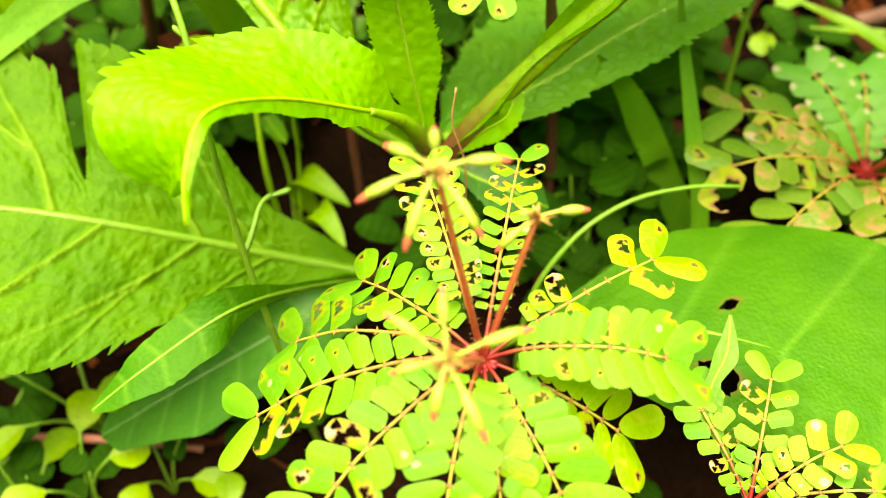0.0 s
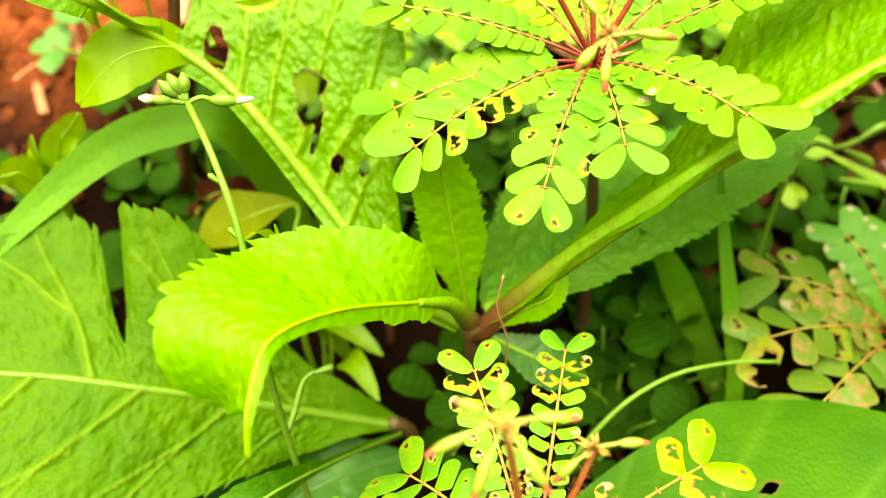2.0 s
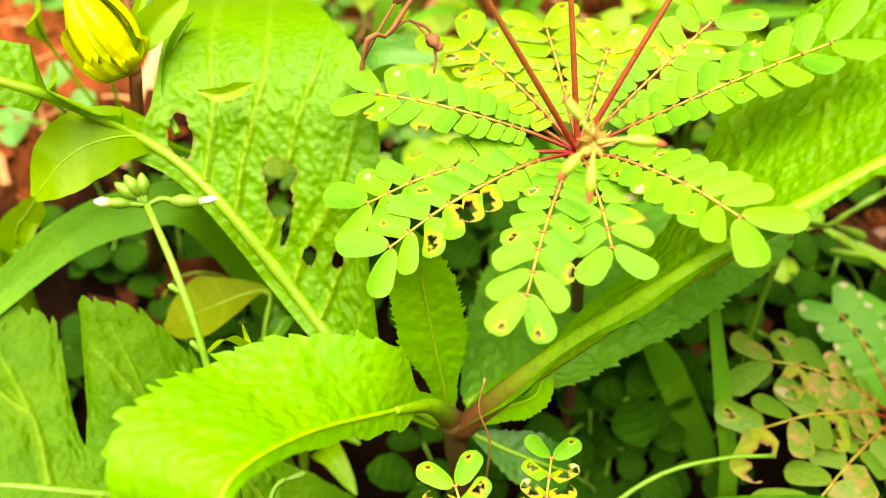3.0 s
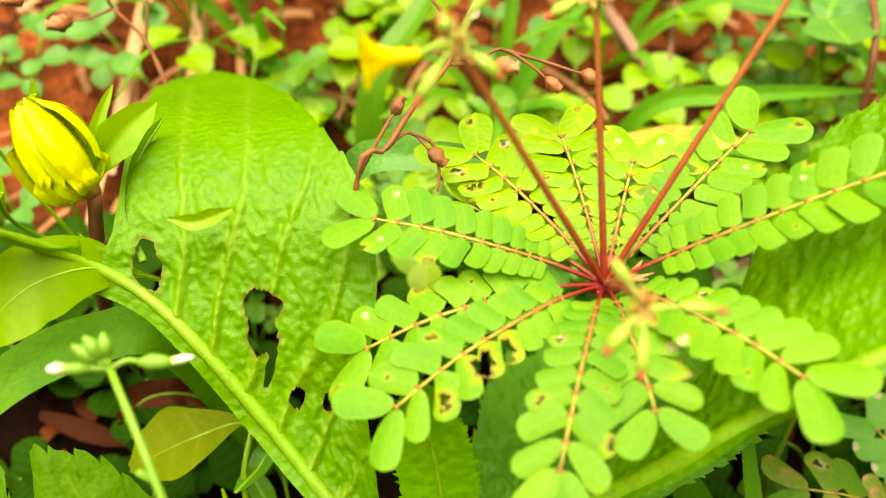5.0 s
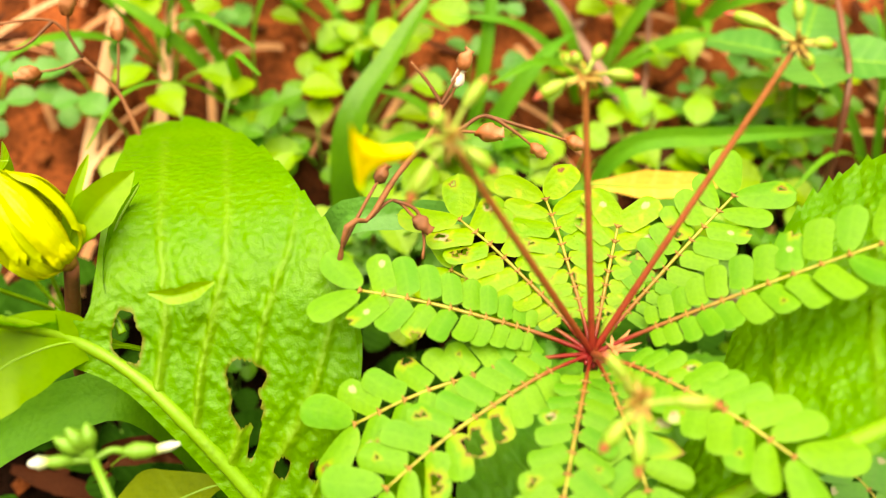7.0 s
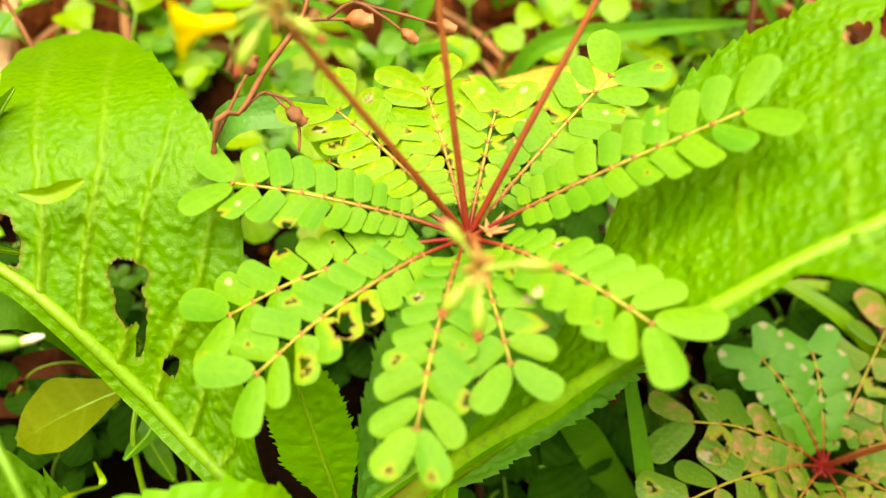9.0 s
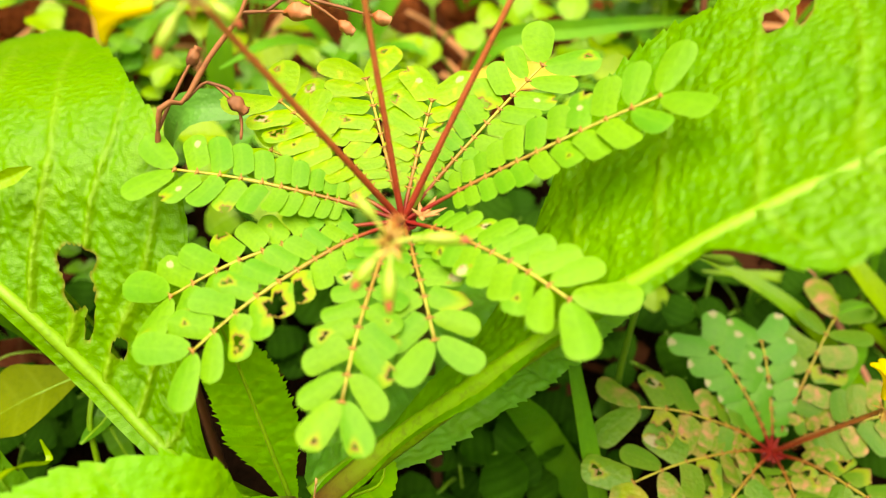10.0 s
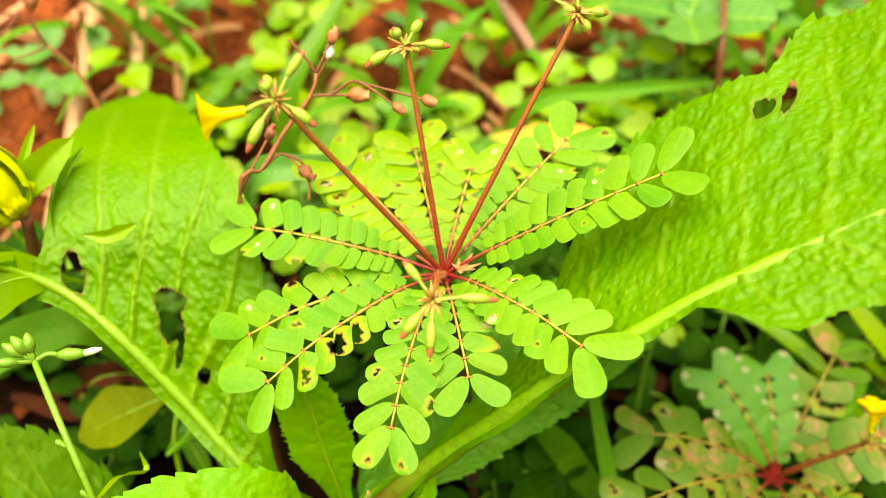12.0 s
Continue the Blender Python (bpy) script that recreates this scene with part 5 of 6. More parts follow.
# a thin side stalk with green pods, low on the right
podded = thing("podded_stalk", foot(0.066, 0.224), "thin pale green stalk with small green pods", "plant")
bm = bmesh.new()
tube(bm, [foot(0.066, 0.224), (0.066, 0.223, 0.060), (0.0715, 0.2250, 0.0930), (0.0850, 0.2350, 0.0850), (0.1000, 0.2550, 0.0700), (0.1170, 0.2700, 0.0640)], 0.0010, 0.0007, n=36, seg=7, wobble=0.15)
part("stem", bm, S["green"], podded)
for p, q, r in (((0.0900, 0.2400, 0.0800), (0.1040, 0.2480, 0.0660), 0.0017), ((0.1000, 0.2550, 0.0700), (0.1090, 0.2580, 0.0740), 0.0012), ((0.1170, 0.2700, 0.0640), (0.1230, 0.2740, 0.0620), 0.0020)):
    bm = bmesh.new()
    pod(bm, p, q, r, ((0, 0.25), (0.3, 0.6), (0.7, 1.0), (0.92, 0.8), (1, 0.3)), n=8, seg=8, ridge=0.06)
    part("pod", bm, S["green"], podded)
for ctrl, w, s in (([foot(0.150, 0.215), (0.140, 0.222, 0.030), (0.118, 0.238, 0.056), (0.092, 0.262, 0.062)], 0.0065, (0.5, 0.8, 0.2)), ([foot(0.165, 0.238), (0.150, 0.240, 0.034), (0.128, 0.250, 0.050), (0.100, 0.258, 0.052)], 0.0050, (0.3, 0.9, 0.2)), ([foot(0.178, 0.218), (0.160, 0.228, 0.036), (0.140, 0.246, 0.060), (0.128, 0.272, 0.074)], 0.0075, (0.8, 0.5, 0.2))):
    lone_blade(ctrl, w, s, "pale green grass blade leaning over the soil", "herb_lime", fold=10)

bm = bmesh.new()
tube(bm, [(-0.0632, 0.1508, 0.0780), (-0.0618, 0.1560, 0.0795), (-0.0599, 0.1622, 0.0824), (-0.0572, 0.1643, 0.0834)], 0.0008, 0.0006, n=20, seg=7, wobble=0.3)
pod(bm, (-0.0577, 0.1640, 0.0832), (-0.0526, 0.1656, 0.0836), 0.0011, ((0, 0.5), (0.5, 0.9), (0.85, 1), (1, 0.3)), n=7, seg=7, flat=0.6)
part("side_shoot", bm, S["green"], stalk, "short twisted pale green shoot")
prof = [(0, 0.0007), (0.4, 0.0016), (0.75, 0.0013), (1, 0.0002)]
part("young_leaf", blade_mesh([(-0.0640, 0.1630, 0.1300), (-0.0632, 0.1730, 0.1225), (-0.0632, 0.1830, 0.1085), (-0.0640, 0.1860, 0.1125)], (1, 0.1, 0.2), prof, prof, sweep=(0, 0), cup=(20, 20), veins=0, quilt=0.0001, nu=24, nv=4), G["herb_lime"], stalk)

# two small lance-shaped leaves in the shade
pair = thing("herb", foot(-0.060, 0.215), "small herb with two pale lance-shaped leaves", "plant", "small herbs")
for a, b, c in (((-0.066, 0.218, 0.035), (-0.0600, 0.2120, 0.0440), (-0.0475, 0.2010, 0.0420)), ((-0.060, 0.206, 0.034), (-0.0545, 0.1960, 0.0440), (-0.0480, 0.1860, 0.0400))):
    prof = [(0, 0.0008), (0.3, 0.004), (0.6, 0.0046), (0.9, 0.002), (1, 0.0003)]
    leaf(pair, "herb_lime", [foot(-0.060, 0.215), a, b, c], (0.6, 0.6, 0.2), prof, prof, veins=6, quilt=0.0002, nu=40, nv=6, rib_r=(0.0006, 0.0003))


# ---- dry stalks with seed pods ----
def dry_stalk(name, label, stem, twigs, r=0.0011):
    t = thing(name, stem[0], label, "dried plant", "dry stalks")
    bm = bmesh.new()
    tube(bm, stem, r * 1.2, r * 0.45, n=60, seg=7, wobble=0.5)
    part("stem", bm, S["drystem"], t)
    for ctrl, pr, mat in twigs:
        bm = bmesh.new()
        tube(bm, ctrl, 0.00045, 0.00030, n=14, seg=5, wobble=0.3)
        tw = part("twig", bm, S["drystem"], t)
        if pr:
            e, d = Vector(ctrl[-1]), (Vector(ctrl[-1]) - Vector(ctrl[-2])).normalized()
            bm = bmesh.new()
            pod(bm, e - d * pr * 0.3, e + d * pr * 2.6, pr, ((0, 0.25), (0.2, 0.8), (0.5, 1), (0.8, 0.7), (0.92, 0.5), (1, 0.75)), n=9, seg=10, ridge=0.16)
            for v in bm.verts:
                v.co += V(noise.noise(v.co * 900), noise.noise(v.co * 900 + V(5, 0, 0)), noise.noise(v.co * 900 + V(0, 5, 0))) * (pr * 0.35)
            part("pod", bm, S[mat], tw)
    return t


dry_stalk("dry_stalk", "brown dried stalk with papery seed pods", [foot(-0.048, 0.222), (-0.044, 0.2245, 0.090), (-0.0344, 0.2309, 0.1501), (-0.0284, 0.2354, 0.1534), (-0.0227, 0.2408, 0.1588), (-0.0146, 0.2463, 0.1654), (-0.0125, 0.2490, 0.1698)],
    [([(-0.0284, 0.2354, 0.1534), (-0.0235, 0.2385, 0.1550), (-0.0195, 0.2360, 0.1520)], 0.0016, "drystem"),
     ([(-0.0235, 0.2385, 0.1550), (-0.0190, 0.2370, 0.1530), (-0.0180, 0.2340, 0.1480), (-0.0186, 0.2312, 0.1450)], 0.0, "pod"),
     ([(-0.0344, 0.2309, 0.1501), (-0.0300, 0.2360, 0.1550), (-0.0262, 0.2400, 0.1590)], 0.0014, "drystem"),
     ([(-0.0135, 0.2480, 0.1680), (-0.0105, 0.2500, 0.1710), (-0.0095, 0.2510, 0.1725)], 0.0013, "husk"),
     ([(-0.0125, 0.2490, 0.1698), (-0.0095, 0.2510, 0.1740), (-0.0082, 0.2522, 0.1758)], 0.0015, "pod"),
     ([(-0.0146, 0.2463, 0.1654), (-0.0095, 0.2462, 0.1650), (-0.0055, 0.2460, 0.1645)], 0.0019, "pod"),
     ([(-0.0095, 0.2462, 0.1650), (-0.0040, 0.2480, 0.1670), (0.0010, 0.2455, 0.1650), (0.0050, 0.2435, 0.1620)], 0.0013, "pod"),
     ([(-0.0040, 0.2480, 0.1670), (0.0043, 0.2455, 0.1650), (0.0120, 0.2430, 0.1630)], 0.0014, "pod"),
     ([(-0.0125, 0.2490, 0.1698), (-0.0150, 0.2510, 0.1740), (-0.0179, 0.2526, 0.1777)], 0.0, "pod")])
dry_stalk("dry_stalk", "pale dried stalk with forked twigs and seed pods", [foot(-0.078, 0.292), (-0.083, 0.295, 0.105), (-0.0880, 0.2999, 0.1284), (-0.0927, 0.3071, 0.1400), (-0.0995, 0.3101, 0.1488)],
    [([(-0.0995, 0.3101, 0.1488), (-0.1020, 0.3130, 0.1540), (-0.1014, 0.3150, 0.1590)], 0.0022, "pod"),
     ([(-0.0927, 0.3071, 0.1400), (-0.0915, 0.3110, 0.1460), (-0.0908, 0.3148, 0.1510)], 0.0020, "pod"),
     ([(-0.0995, 0.3101, 0.1488), (-0.1050, 0.3075, 0.1480), (-0.1100, 0.3055, 0.1485)], 0.0022, "pod"),
     ([(-0.0995, 0.3101, 0.1488), (-0.1049, 0.3128, 0.1583), (-0.1167, 0.3083, 0.1612)], 0.0, "pod"),
     ([(-0.1049, 0.3128, 0.1583), (-0.1120, 0.3070, 0.1550), (-0.1190, 0.3050, 0.1560)], 0.0021, "pod")])

# ---- the bank ----
bm = bmesh.new()
xs = np.concatenate([-np.geomspace(300, 0.42, 16), np.linspace(-0.40, 0.40, 121), np.geomspace(0.42, 300, 16)])
ys = np.concatenate([-np.geomspace(300, 0.12, 14), np.linspace(-0.10, 0.75, 129), np.geomspace(0.77, 300, 16)])
rows = [[bm.verts.new((x, y, hw(x, y) + (0.004 * noise.noise((x * 110, y * 110, 0.5)) if abs(x) < 0.45 and -0.15 < y < 0.8 else 0))) for x in xs] for y in ys]
for r, s in zip(rows, rows[1:]):
    for k in range(len(xs) - 1):
        bm.faces.new((r[k], r[k + 1], s[k + 1], s[k]))
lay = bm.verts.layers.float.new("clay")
# under the plants the clay fades out, painting their shade on the soil
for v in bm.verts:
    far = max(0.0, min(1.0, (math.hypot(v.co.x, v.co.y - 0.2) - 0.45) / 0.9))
    beyond_shade = math.hypot(v.co.x / 1.6, v.co.y - 0.06) - 0.27 + 0.05 * noise.noise(v.co * 12)
    v[lay] = max(0.0, min(1.0, beyond_shade / 0.07)) * (1 - 0.35 * far)
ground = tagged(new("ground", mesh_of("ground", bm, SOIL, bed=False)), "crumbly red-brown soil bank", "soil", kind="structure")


def floor_point(x, y, up=0.0):
    """World place on the soil, given in the bank's own axes."""
    w = BED @ V(x, y, gz(x, y))
    return V(w.x, w.y, hw(w.x, w.y) + up)


UNBED = BED.inverted()
rnd = random.Random(5)

# soil crumbs
verts, faces = [], []
for _ in range(2600):
    x, y = rnd.uniform(-0.32, 0.32), rnd.uniform(0.06, 0.72)
    r = rnd.choice((0.0008, 0.0012, 0.002, 0.003, 0.0045)) * rnd.uniform(0.7, 1.3)
    if abs(x) < 0.13 and 0.11 < y < 0.28:  # soil coloured dark for shade here, no red crumbs
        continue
    c = V(x, y, hw(x, y) + r * 0.3)
    k = len(verts)
    for d in ((1, 0, 0), (-1, 0, 0), (0, 1, 0), (0, -1, 0), (0, 0, 1), (0, 0, -1)):
        verts.append(c + V(*d) * (r * rnd.uniform(0.6, 1.2)))
    faces += [(k + a, k + b, k + e) for a, b, e in ((0, 2, 4), (2, 1, 4), (1, 3, 4), (3, 0, 4), (2, 0, 5), (1, 2, 5), (3, 1, 5), (0, 3, 5))]
me = bpy.data.meshes.new("soil_crumbs")
me.from_pydata(verts, [], faces)
me.materials.append(CLAY)
tagged(new("soil_crumbs", me), "loose red soil crumbs and grit", "soil", kind="stuff")

# clods of red clay behind the plants
for _ in range(90):
    x, y = rnd.uniform(-0.30, 0.30), rnd.uniform(0.37, 0.70)
    r = rnd.uniform(0.004, 0.013)
    cl = bmesh.new()
    bmesh.ops.create_icosphere(cl, subdivisions=3, radius=r)
    k = rnd.uniform(0, 50)
    for v in cl.verts:
        v.co *= 1 + 0.45 * noise.noise(v.co / r * 1.3 + V(k, 0, 0)) + 0.18 * noise.noise(v.co / r * 4 + V(0, k, 0))
        v.co.z *= 0.65
    cl.transform(Matrix.Translation((x, y, hw(x, y) + r * 0.2)))
    tagged(new("soil_clod", mesh_of("soil_clod", cl, CLAY, bed=False)), "rough lump of red clay on the soil", "soil clod", "clay clods")

# leaf litter: curled scraps of dead leaf and straw bits
bm = bmesh.new()
bm.verts.layers.float.new("vein"), bm.verts.layers.float.new("scar")
for _ in range(360):
    x, y = rnd.uniform(-0.30, 0.30), rnd.uniform(0.08, 0.66)
    t, ln, wd = rnd.uniform(0, 6.28), rnd.uniform(0.008, 0.030), rnd.uniform(0.0008, 0.0030)
    cu = rnd.uniform(-0.3, 0.5)
    d, s = V(math.cos(t), math.sin(t), rnd.uniform(-0.25, 0.25)), V(-math.sin(t), math.cos(t), rnd.uniform(-0.4, 0.4))
    c = V(x, y, hw(x, y) + rnd.uniform(0.001, 0.005))
    grid = [[bm.verts.new(c + d * (ln * (u / 4 - 0.5)) + s * (v * wd * math.sin(math.pi * (0.12 + 0.76 * u / 4))) + V(0, 0, cu * ln * ((u / 4 - 0.5) ** 2 * 2 + v * v * 0.2))) for v in (-1, 0, 1)] for u in range(5)]
    for a, b in zip(grid, grid[1:]):
        for k in range(2):
            bm.faces.new((a[k], a[k + 1], b[k + 1], b[k]))
tagged(new("leaf_litter", mesh_of("leaf_litter", bm, G["litter"], bed=False)), "brown dead leaf scraps on the soil", "leaf litter", kind="stuff")


# dry stems and husks scattered over the red clay
bm = bmesh.new()
bm.verts.layers.float.new("vein"), bm.verts.layers.float.new("scar")
for _ in range(460):
    x, y = rnd.uniform(-0.28, 0.28) - 0.06, rnd.uniform(0.31, 0.66)
    t, ln, wd = rnd.uniform(0, 6.28), rnd.uniform(0.008, 0.034), rnd.uniform(0.0004, 0.0016)
    d, s = V(math.cos(t), math.sin(t), rnd.uniform(-0.1, 0.25)), V(-math.sin(t), math.cos(t), rnd.uniform(-0.3, 0.3))
    c = V(x, y, hw(x, y) + rnd.uniform(0.002, 0.007))
    grid = [[bm.verts.new(c + d * (ln * (u / 5 - 0.5)) + s * (v * wd) + V(0, 0, wd * (0.6 - 0.6 * v * v) + 0.10 * ln * math.sin(u * 0.63))) for v in (-1, 0, 1)] for u in range(6)]
    for a, b in zip(grid, grid[1:]):
        for k in range(2):
            bm.faces.new((a[k], a[k + 1], b[k + 1], b[k]))
tagged(new("dry_grass_litter", mesh_of("dry_grass_litter", bm, G["tan"], bed=False)), "scattered tan dry grass stems on red clay", "straw", kind="stuff")


bm = bmesh.new()
bm.verts.layers.float.new("vein"), bm.verts.layers.float.new("scar")
for _ in range(110):
    x, y = rnd.uniform(0.05, 0.26), rnd.uniform(0.24, 0.36)
    t, ln, wd = rnd.uniform(0, 6.28), rnd.uniform(0.010, 0.035), rnd.uniform(0.0006, 0.0030)
    d, s = V(math.cos(t), math.sin(t), rnd.uniform(-0.15, 0.25)), V(-math.sin(t), math.cos(t), rnd.uniform(-0.5, 0.5))
    c = V(x, y, hw(x, y) + rnd.uniform(0.002, 0.006))
    grid = [[bm.verts.new(c + d * (ln * (u / 5 - 0.5)) + s * (v * wd * (1.2 - abs(u / 5 - 0.5))) + V(0, 0, 0.15 * ln * math.sin(u * 0.63))) for v in (-1, 0, 1)] for u in range(6)]
    for a, b in zip(grid, grid[1:]):
        for k in range(2):
            bm.faces.new((a[k], a[k + 1], b[k + 1], b[k]))
tagged(new("leaf_litter", mesh_of("leaf_litter", bm, G["litter"], bed=False)), "brown dry leaf strips round the fallen sticks", "leaf litter", kind="stuff")


def to_bed(p):
    return UNBED @ p


def stick(name, a, b, r, mat, label, up=0.003, bow=0.004):
    """A stick lying on the bank between two places of its own axes."""
    pts = []
    for k in range(6):
        u = k / 5
        x, y = a[0] + (b[0] - a[0]) * u, a[1] + (b[1] - a[1]) * u
        pts.append(to_bed(floor_point(x, y, up + r * 0.6 + bow * math.sin(math.pi * u))))
    t = thing(name, pts[0], label, "twig", "fallen twigs")
    bm = bmesh.new()
    tube(bm, pts, r, r * 0.7, n=26, seg=8, wobble=0.25)
    part("shaft", bm, S[mat], t)
    for k in (2, 3):
        bm = bmesh.new()
        pod(bm, pts[k], pts[k] + V(rnd.uniform(-1, 1), rnd.uniform(-1, 1), 0.6).normalized() * r * 2.2, r * 0.6, n=4, seg=6)
        part("knot", bm, S[mat], t)
    return t


stick("twig", (-0.20, 0.150), (-0.095, 0.148), 0.0015, "pinkstick", "thin pinkish twig lying on the soil", up=0.006)
stick("twig", (0.05, 0.285), (0.24, 0.345), 0.0042, "stick", "weathered dark brown stick lying on the soil")
stick("twig", (0.10, 0.270), (0.26, 0.295), 0.0030, "stick", "weathered dark brown stick lying on the soil")
stick("twig", (0.118, 0.305), (0.150, 0.215), 0.0014, "pinkstick", "thin pinkish twig lying on the soil", up=0.012)
stick("twig", (0.02, 0.44), (0.06, 0.36), 0.0030, "stick", "dark brown twig among the grass", up=0.01)


# ---- small herbs, clover and grass behind ----
def herb(mat, heights, size, label, lobes=1, name="herb", seed=0, spread=0.010):
    """A small herb at the origin of the bank: stems, each with one round leaf or three leaflets."""
    r_ = random.Random(seed)
    t = thing(name, (0, 0, 0), label, "plant", "small herbs")
    for k, h in enumerate(heights):
        a = k * 2.4 + r_.uniform(-0.4, 0.4)
        top = V(math.cos(a) * spread * r_.uniform(0.5, 1.3), math.sin(a) * spread * r_.uniform(0.5, 1.3), h)
        bm = bmesh.new()
        tube(bm, [(0, 0, -0.004), (top.x * 0.4, top.y * 0.4, h * 0.6), top], 0.0006, 0.0004, n=8, seg=5)
        st = part("stalk", bm, S["green"], t)
        for j in range(lobes):
            b = a + (j - (lobes - 1) / 2) * 2.09
            d = V(math.cos(b), math.sin(b), r_.uniform(-0.15, 0.25))
            s = size * r_.uniform(0.75, 1.15)
            prof = [(0, s * 0.05), (0.25, s * 0.33), (0.6, s * 0.46), (0.88, s * 0.30), (1, s * 0.05)]
            part("leaf", blade_mesh([top, top + d * s * 0.5 + V(0, 0, s * 0.06), top + d * s], (-d.y, d.x, 0.1), prof, prof, sweep=(0, 0), cup=(14, 14), veins=5, quilt=s * 0.012, nu=14, nv=4), G[mat], st)
    return t


def sown(template, spots, seed=0):
    """The template at the first spot, copies at the others, each turned."""
    r_ = random.Random(seed)
    home = template.location.copy()
    first = True
    for x, y in spots:
        if -0.085 < x < -0.028 and 0.19 < y < 0.25:  # bare soil under the lobed weed
            continue
        p = floor_point(x, y)
        m = Matrix.Translation(p) @ Matrix.Rotation(r_.uniform(0, 6.28), 4, "Z") @ Matrix.Diagonal((*(V(1, 1, 1) * r_.uniform(0.75, 1.2)), 1))
        if first:
            template.matrix_basis = m
            first = False
        else:
            c = copy_thing(template, m)
            c.matrix_basis = m


def around(cx, cy, rx, ry, n, seed):
    r_ = random.Random(seed)
    return [(cx + rx * r_.uniform(-1, 1), cy + ry * r_.uniform(-1, 1)) for _ in range(n)]


sown(herb("herb", (0.014, 0.020, 0.024, 0.017, 0.012), 0.0085, "small green clover-like herb with round leaflets", 3, "clover", 1), around(-0.02, 0.315, 0.07, 0.04, 20, 1) + around(0.07, 0.32, 0.05, 0.04, 8, 2), 1)
sown(herb("herb_lime", (0.018, 0.026, 0.020, 0.030), 0.0115, "small lime-green herb with oval leaves", 1, "herb", 2), around(-0.05, 0.335, 0.06, 0.03, 14, 3) + around(0.0, 0.385, 0.10, 0.03, 10, 16) + around(0.06, 0.345, 0.06, 0.03, 8, 13) + around(0.085, 0.345, 0.035, 0.03, 6, 4) + [(0.088, 0.268), (-0.02, 0.30), (-0.135, 0.19), (-0.128, 0.134), (-0.105, 0.138), (-0.118, 0.120), (-0.095, 0.112), (-0.125, 0.155), (-0.142, 0.130), (-0.085, 0.120)], 2)
sown(herb("herb_blue", (0.012, 0.018, 0.015, 0.022), 0.0100, "small blue-green herb with rounded leaves", 2, "herb", 3), around(0.01, 0.40, 0.10, 0.05, 8, 5) + around(-0.15, 0.34, 0.05, 0.05, 5, 6) + [(0.135, 0.40), (0.16, 0.38)], 3)
# herbs under the leaves, their shade carried by the leaf colour
sown(herb("herb_shade_tone", (0.010, 0.016, 0.022, 0.013), 0.013, "herb under the leaves, coloured near-black green for shade", 2, "herb", 4), around(0.045, 0.235, 0.03, 0.03, 8, 7) + around(-0.10, 0.255, 0.05, 0.04, 7, 8) + around(-0.12, 0.135, 0.04, 0.012, 3, 9) + [(0.02, 0.13), (0.07, 0.11)] + around(0.10, 0.21, 0.08, 0.06, 14, 10) + around(0.085, 0.255, 0.05, 0.035, 8, 21) + around(0.15, 0.25, 0.04, 0.05, 10, 22) + around(-0.10, 0.22, 0.08, 0.07, 16, 11) + around(0.0, 0.21, 0.05, 0.03, 8, 15) + around(0.03, 0.27, 0.06, 0.03, 8, 12), 4)


def tuft(n, ln, width, label, seed):
    r_ = random.Random(seed)
    t = thing("grass_tuft", (0, 0, 0), label, "grass", "grass tufts")
    for k in range(n):
        a = k * 2.4 + r_.uniform(-0.3, 0.3)
        l = ln * r_.uniform(0.6, 1.1)
        o = V(math.cos(a), math.sin(a), 0)
        lean = r_.uniform(0.25, 0.75)
        ctrl = [o * 0.001 + V(0, 0, -0.003), o * l * lean * 0.35 + V(0, 0, l * 0.45), o * l * lean * 0.8 + V(0, 0, l * 0.72), o * l * lean * 1.25 + V(0, 0, l * 0.75)]
        grass_blade(t, ctrl, width * r_.uniform(0.7, 1.1), (-o.y, o.x, 0.05))
    return t


sown(tuft(6, 0.060, 0.0060, "tuft of green grass with broad blades", 1), [(0.045, 0.375), (-0.055, 0.41), (0.0, 0.345), (0.10, 0.30), (0.125, 0.42), (-0.13, 0.44), (0.02, 0.42), (0.09, 0.40), (-0.03, 0.385), (0.16, 0.37)], 5)
sown(tuft(5, 0.075, 0.0042, "tuft of narrow green grass", 2), [(0.135, 0.265), (0.150, 0.250), (-0.01, 0.43), (-0.10, 0.39), (0.08, 0.43), (-0.07, 0.37), (0.06, 0.46), (-0.02, 0.47), (0.14, 0.33)], 6)
lone_blade([foot(-0.040, 0.320), (-0.036, 0.328, 0.105), (-0.022, 0.342, 0.121), (-0.004, 0.362, 0.136)], 0.0100, (1, -0.3, 0.2), "slanting green grass blade", "herb")
for foot_at, way, tip in (((0.058, 0.345), (0.060, 0.347, 0.082), (0.073, 0.400, 0.112)), ((0.106, 0.302), (0.108, 0.310, 0.114), (0.119, 0.360, 0.130))):
    twig = thing("bare_stem", foot(*foot_at), "thin dark brown bare stem standing among herbs", "twig", "bare stems")
    bm = bmesh.new()
    tube(bm, [foot(*foot_at), way, V(*way).lerp(V(*tip), 0.5) + V(0.001, 0, 0.002), tip], 0.0014, 0.0009, n=30, seg=7, wobble=0.25)
    part("stem", bm, S["brown"], twig)
broad_herb = thing("herb", foot(0.104, 0.325), "herb with blue-green rounded, scalloped leaves", "plant", "small herbs")
prof = [(0, 0.0006), (0.66, 0.0006), (0.72, 0.007), (0.84, 0.0120), (0.95, 0.0080), (1, 0.0006)]
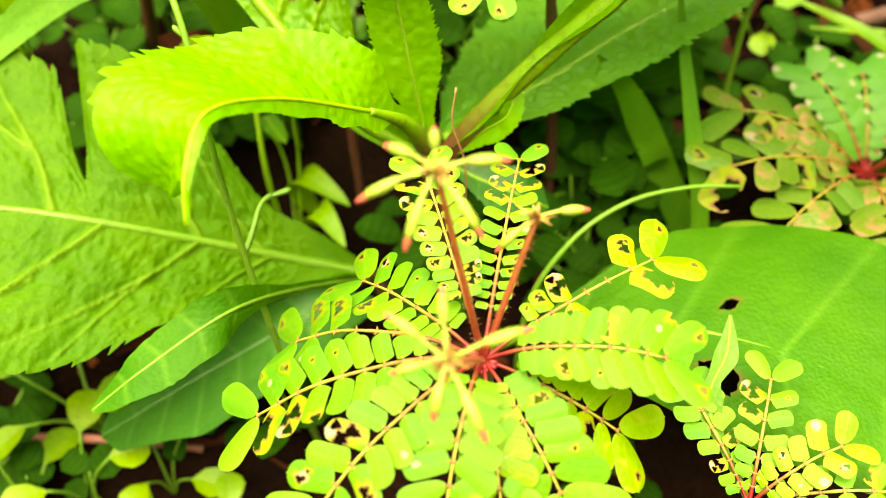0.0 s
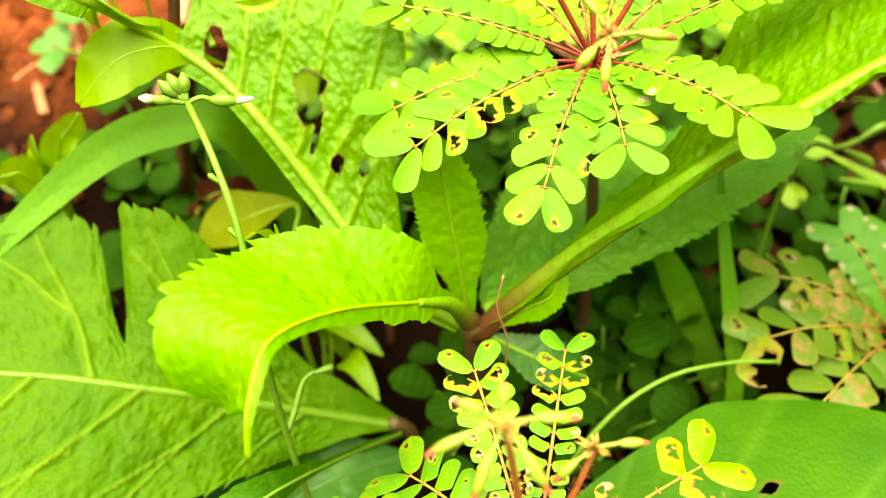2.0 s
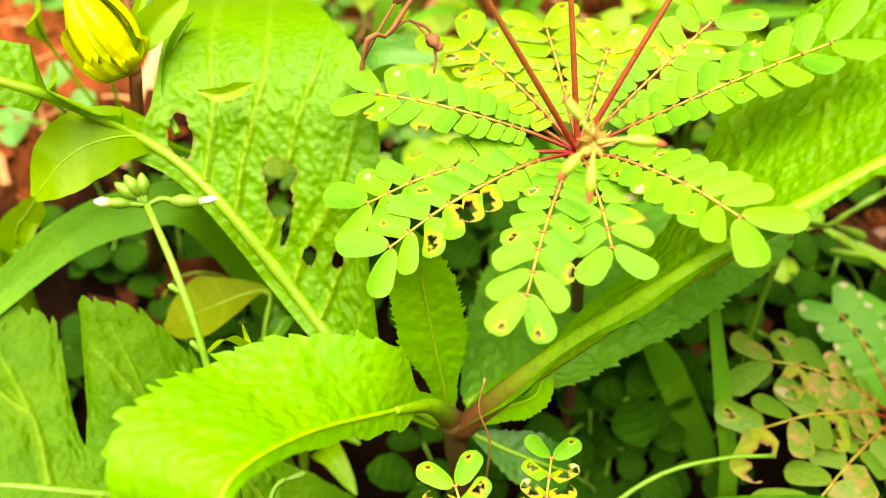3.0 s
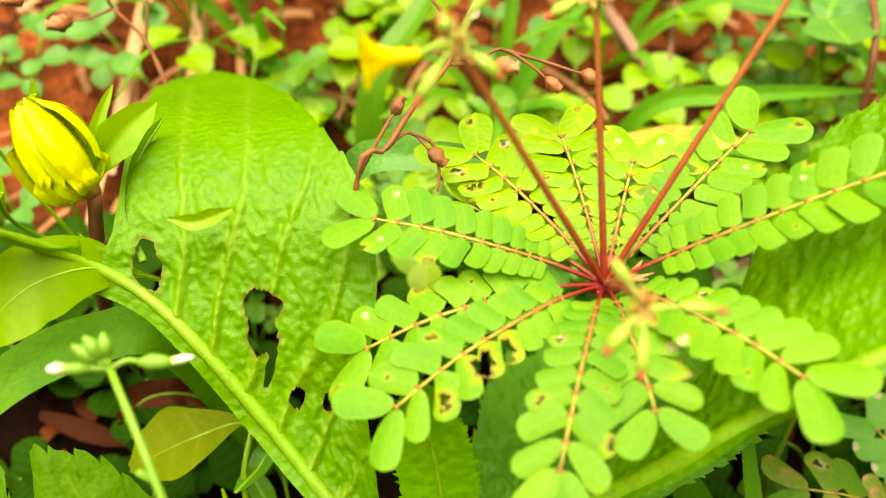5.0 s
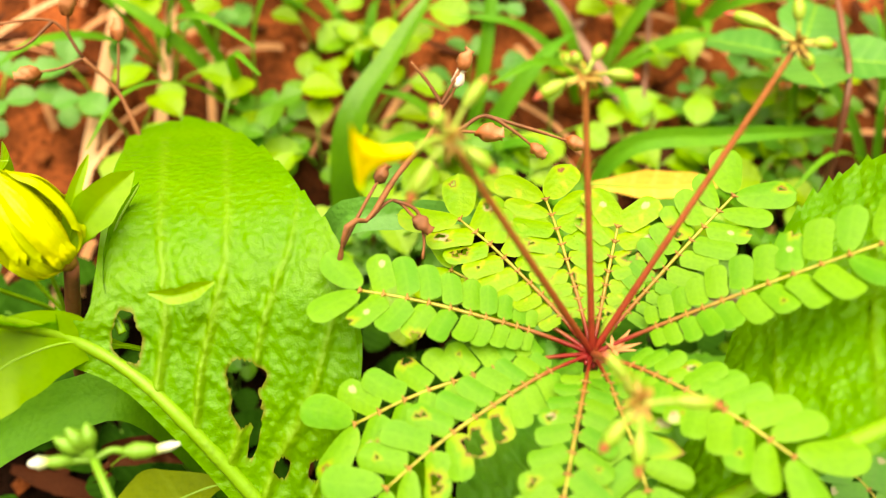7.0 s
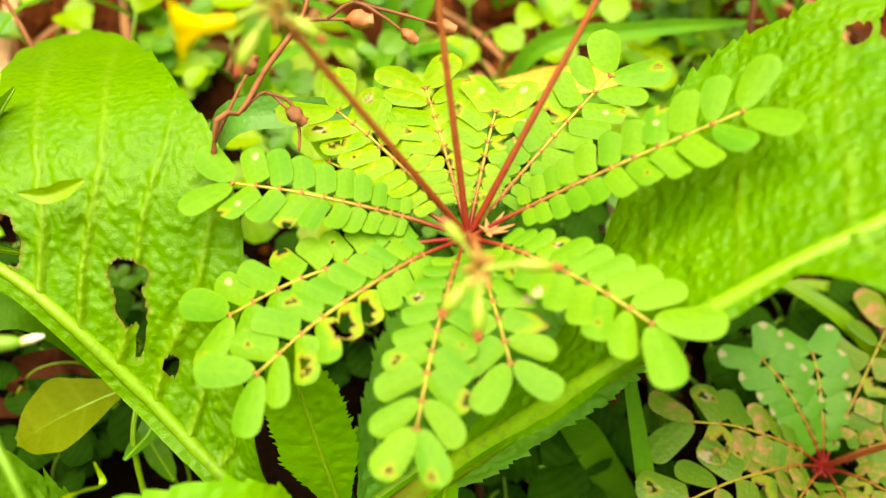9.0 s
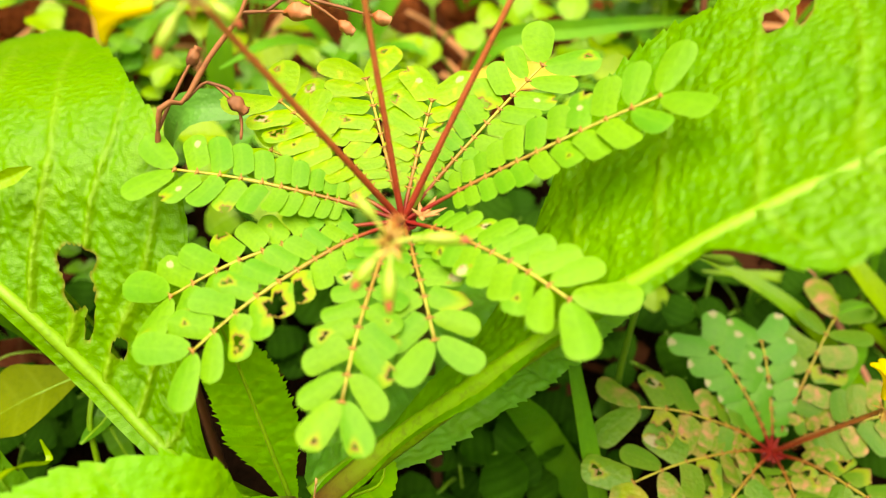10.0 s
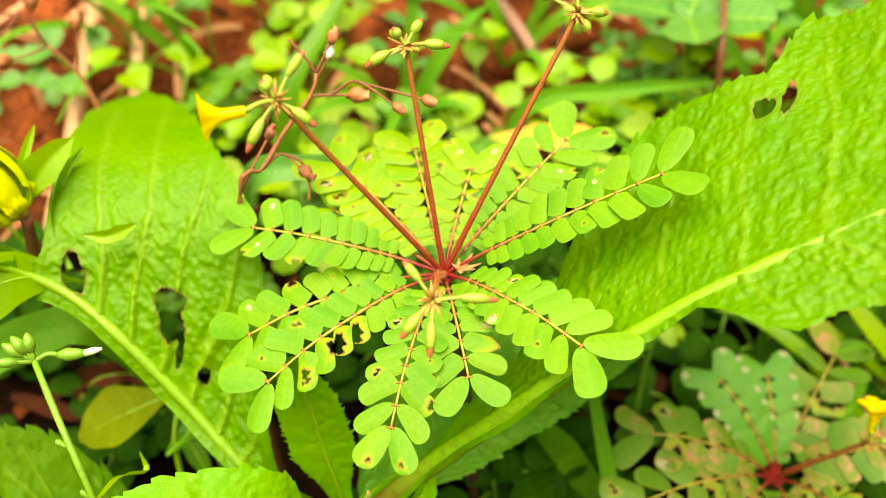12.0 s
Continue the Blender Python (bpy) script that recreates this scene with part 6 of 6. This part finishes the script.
for end in ((0.1010, 0.3150, 0.1200), (0.0850, 0.3540, 0.1110), (0.1150, 0.3560, 0.1180), (0.1260, 0.3250, 0.1180)):
    e, o = V(*end), V(0.104, 0.336, 0.112)
    d = (e - o).normalized()
    leaf(broad_herb, "herb_blue", [foot(0.104, 0.325), (0.104, 0.330, 0.085), o, o.lerp(e, 0.4) + V(0, 0, 0.002), e + d * 0.004], (-d.y, d.x, 0.1), prof, prof, cup=(8, 8), teeth=(60, 0.08), veins=22, quilt=0.0003, nu=110, nv=7, rib_r=(0.0007, 0.0003))
lone_blade([foot(0.03, 0.318), (0.045, 0.315, 0.100), (0.075, 0.312, 0.106), (0.115, 0.315, 0.102)], 0.0065, (0, 0.6, 0.7), "arching dark green grass blade")
lone_blade([foot(-0.05, 0.262), (-0.040, 0.258, 0.125), (-0.020, 0.256, 0.135), (0.005, 0.262, 0.125)], 0.0110, (0, 0.7, 0.6), "broad blue-green grass blade", "herb_blue")

# dry straws and a fallen yellow leaf
for k, (a, b, r) in enumerate((((-0.125, 0.33), (-0.100, 0.47), 0.0030), ((-0.100, 0.36), (-0.085, 0.50), 0.0026), ((-0.16, 0.39), (-0.09, 0.42), 0.0014), ((-0.13, 0.30), (-0.112, 0.36), 0.0018))):
    pts = [to_bed(floor_point(a[0] + (b[0] - a[0]) * u, a[1] + (b[1] - a[1]) * u, 0.008 + 0.010 * math.sin(math.pi * u))) for u in (0, 0.3, 0.6, 1)]
    t = thing("straw", pts[0], "pale pinkish dry straw lying on the soil", "straw", "dry straws")
    prof = [(0, r), (0.7, r), (1, r * 0.4)]
    part("stalk", blade_mesh(pts, (1, -0.2, 0.1), prof, prof, sweep=(0, 0), cup=(-30, -30), veins=0, quilt=0.0002, nu=30, nv=4), G["straw"], t)
scrap = thing("fallen_petal", (-0.066, 0.2245, 0.1475), "withered yellowish petal lying on the toothed leaf", "petal")
prof = [(0, 0.0003), (0.3, 0.0018), (0.7, 0.0020), (1, 0.0003)]
part("limb", blade_mesh([(-0.0715, 0.2240, 0.1490), (-0.0660, 0.2240, 0.1478), (-0.0590, 0.2250, 0.1496)], (0, 0.6, 0.8), prof, prof, sweep=(0, 0), cup=(30, 30), veins=0, quilt=0.0002, nu=20, nv=4), G["herb_lime"], scrap)
fallen = thing("fallen_leaf", (0.048, 0.292, 0.108), "fallen amber-yellow leaf lying on herbs", "leaf")
p0 = V(0.048, 0.292, 0.106)
leaf(fallen, "amber", [p0 + V(-0.018, 0.001, 0.002), p0, p0 + V(0.018, -0.003, 0.001)], (0, 0.8, 0.6), [(0, 0.0005), (0.4, 0.005), (0.8, 0.004), (1, 0.0003)], [(0, 0.0005), (0.4, 0.004), (0.8, 0.003), (1, 0.0003)], veins=6, nu=30, nv=6, rib_r=(0.0005, 0.0003))
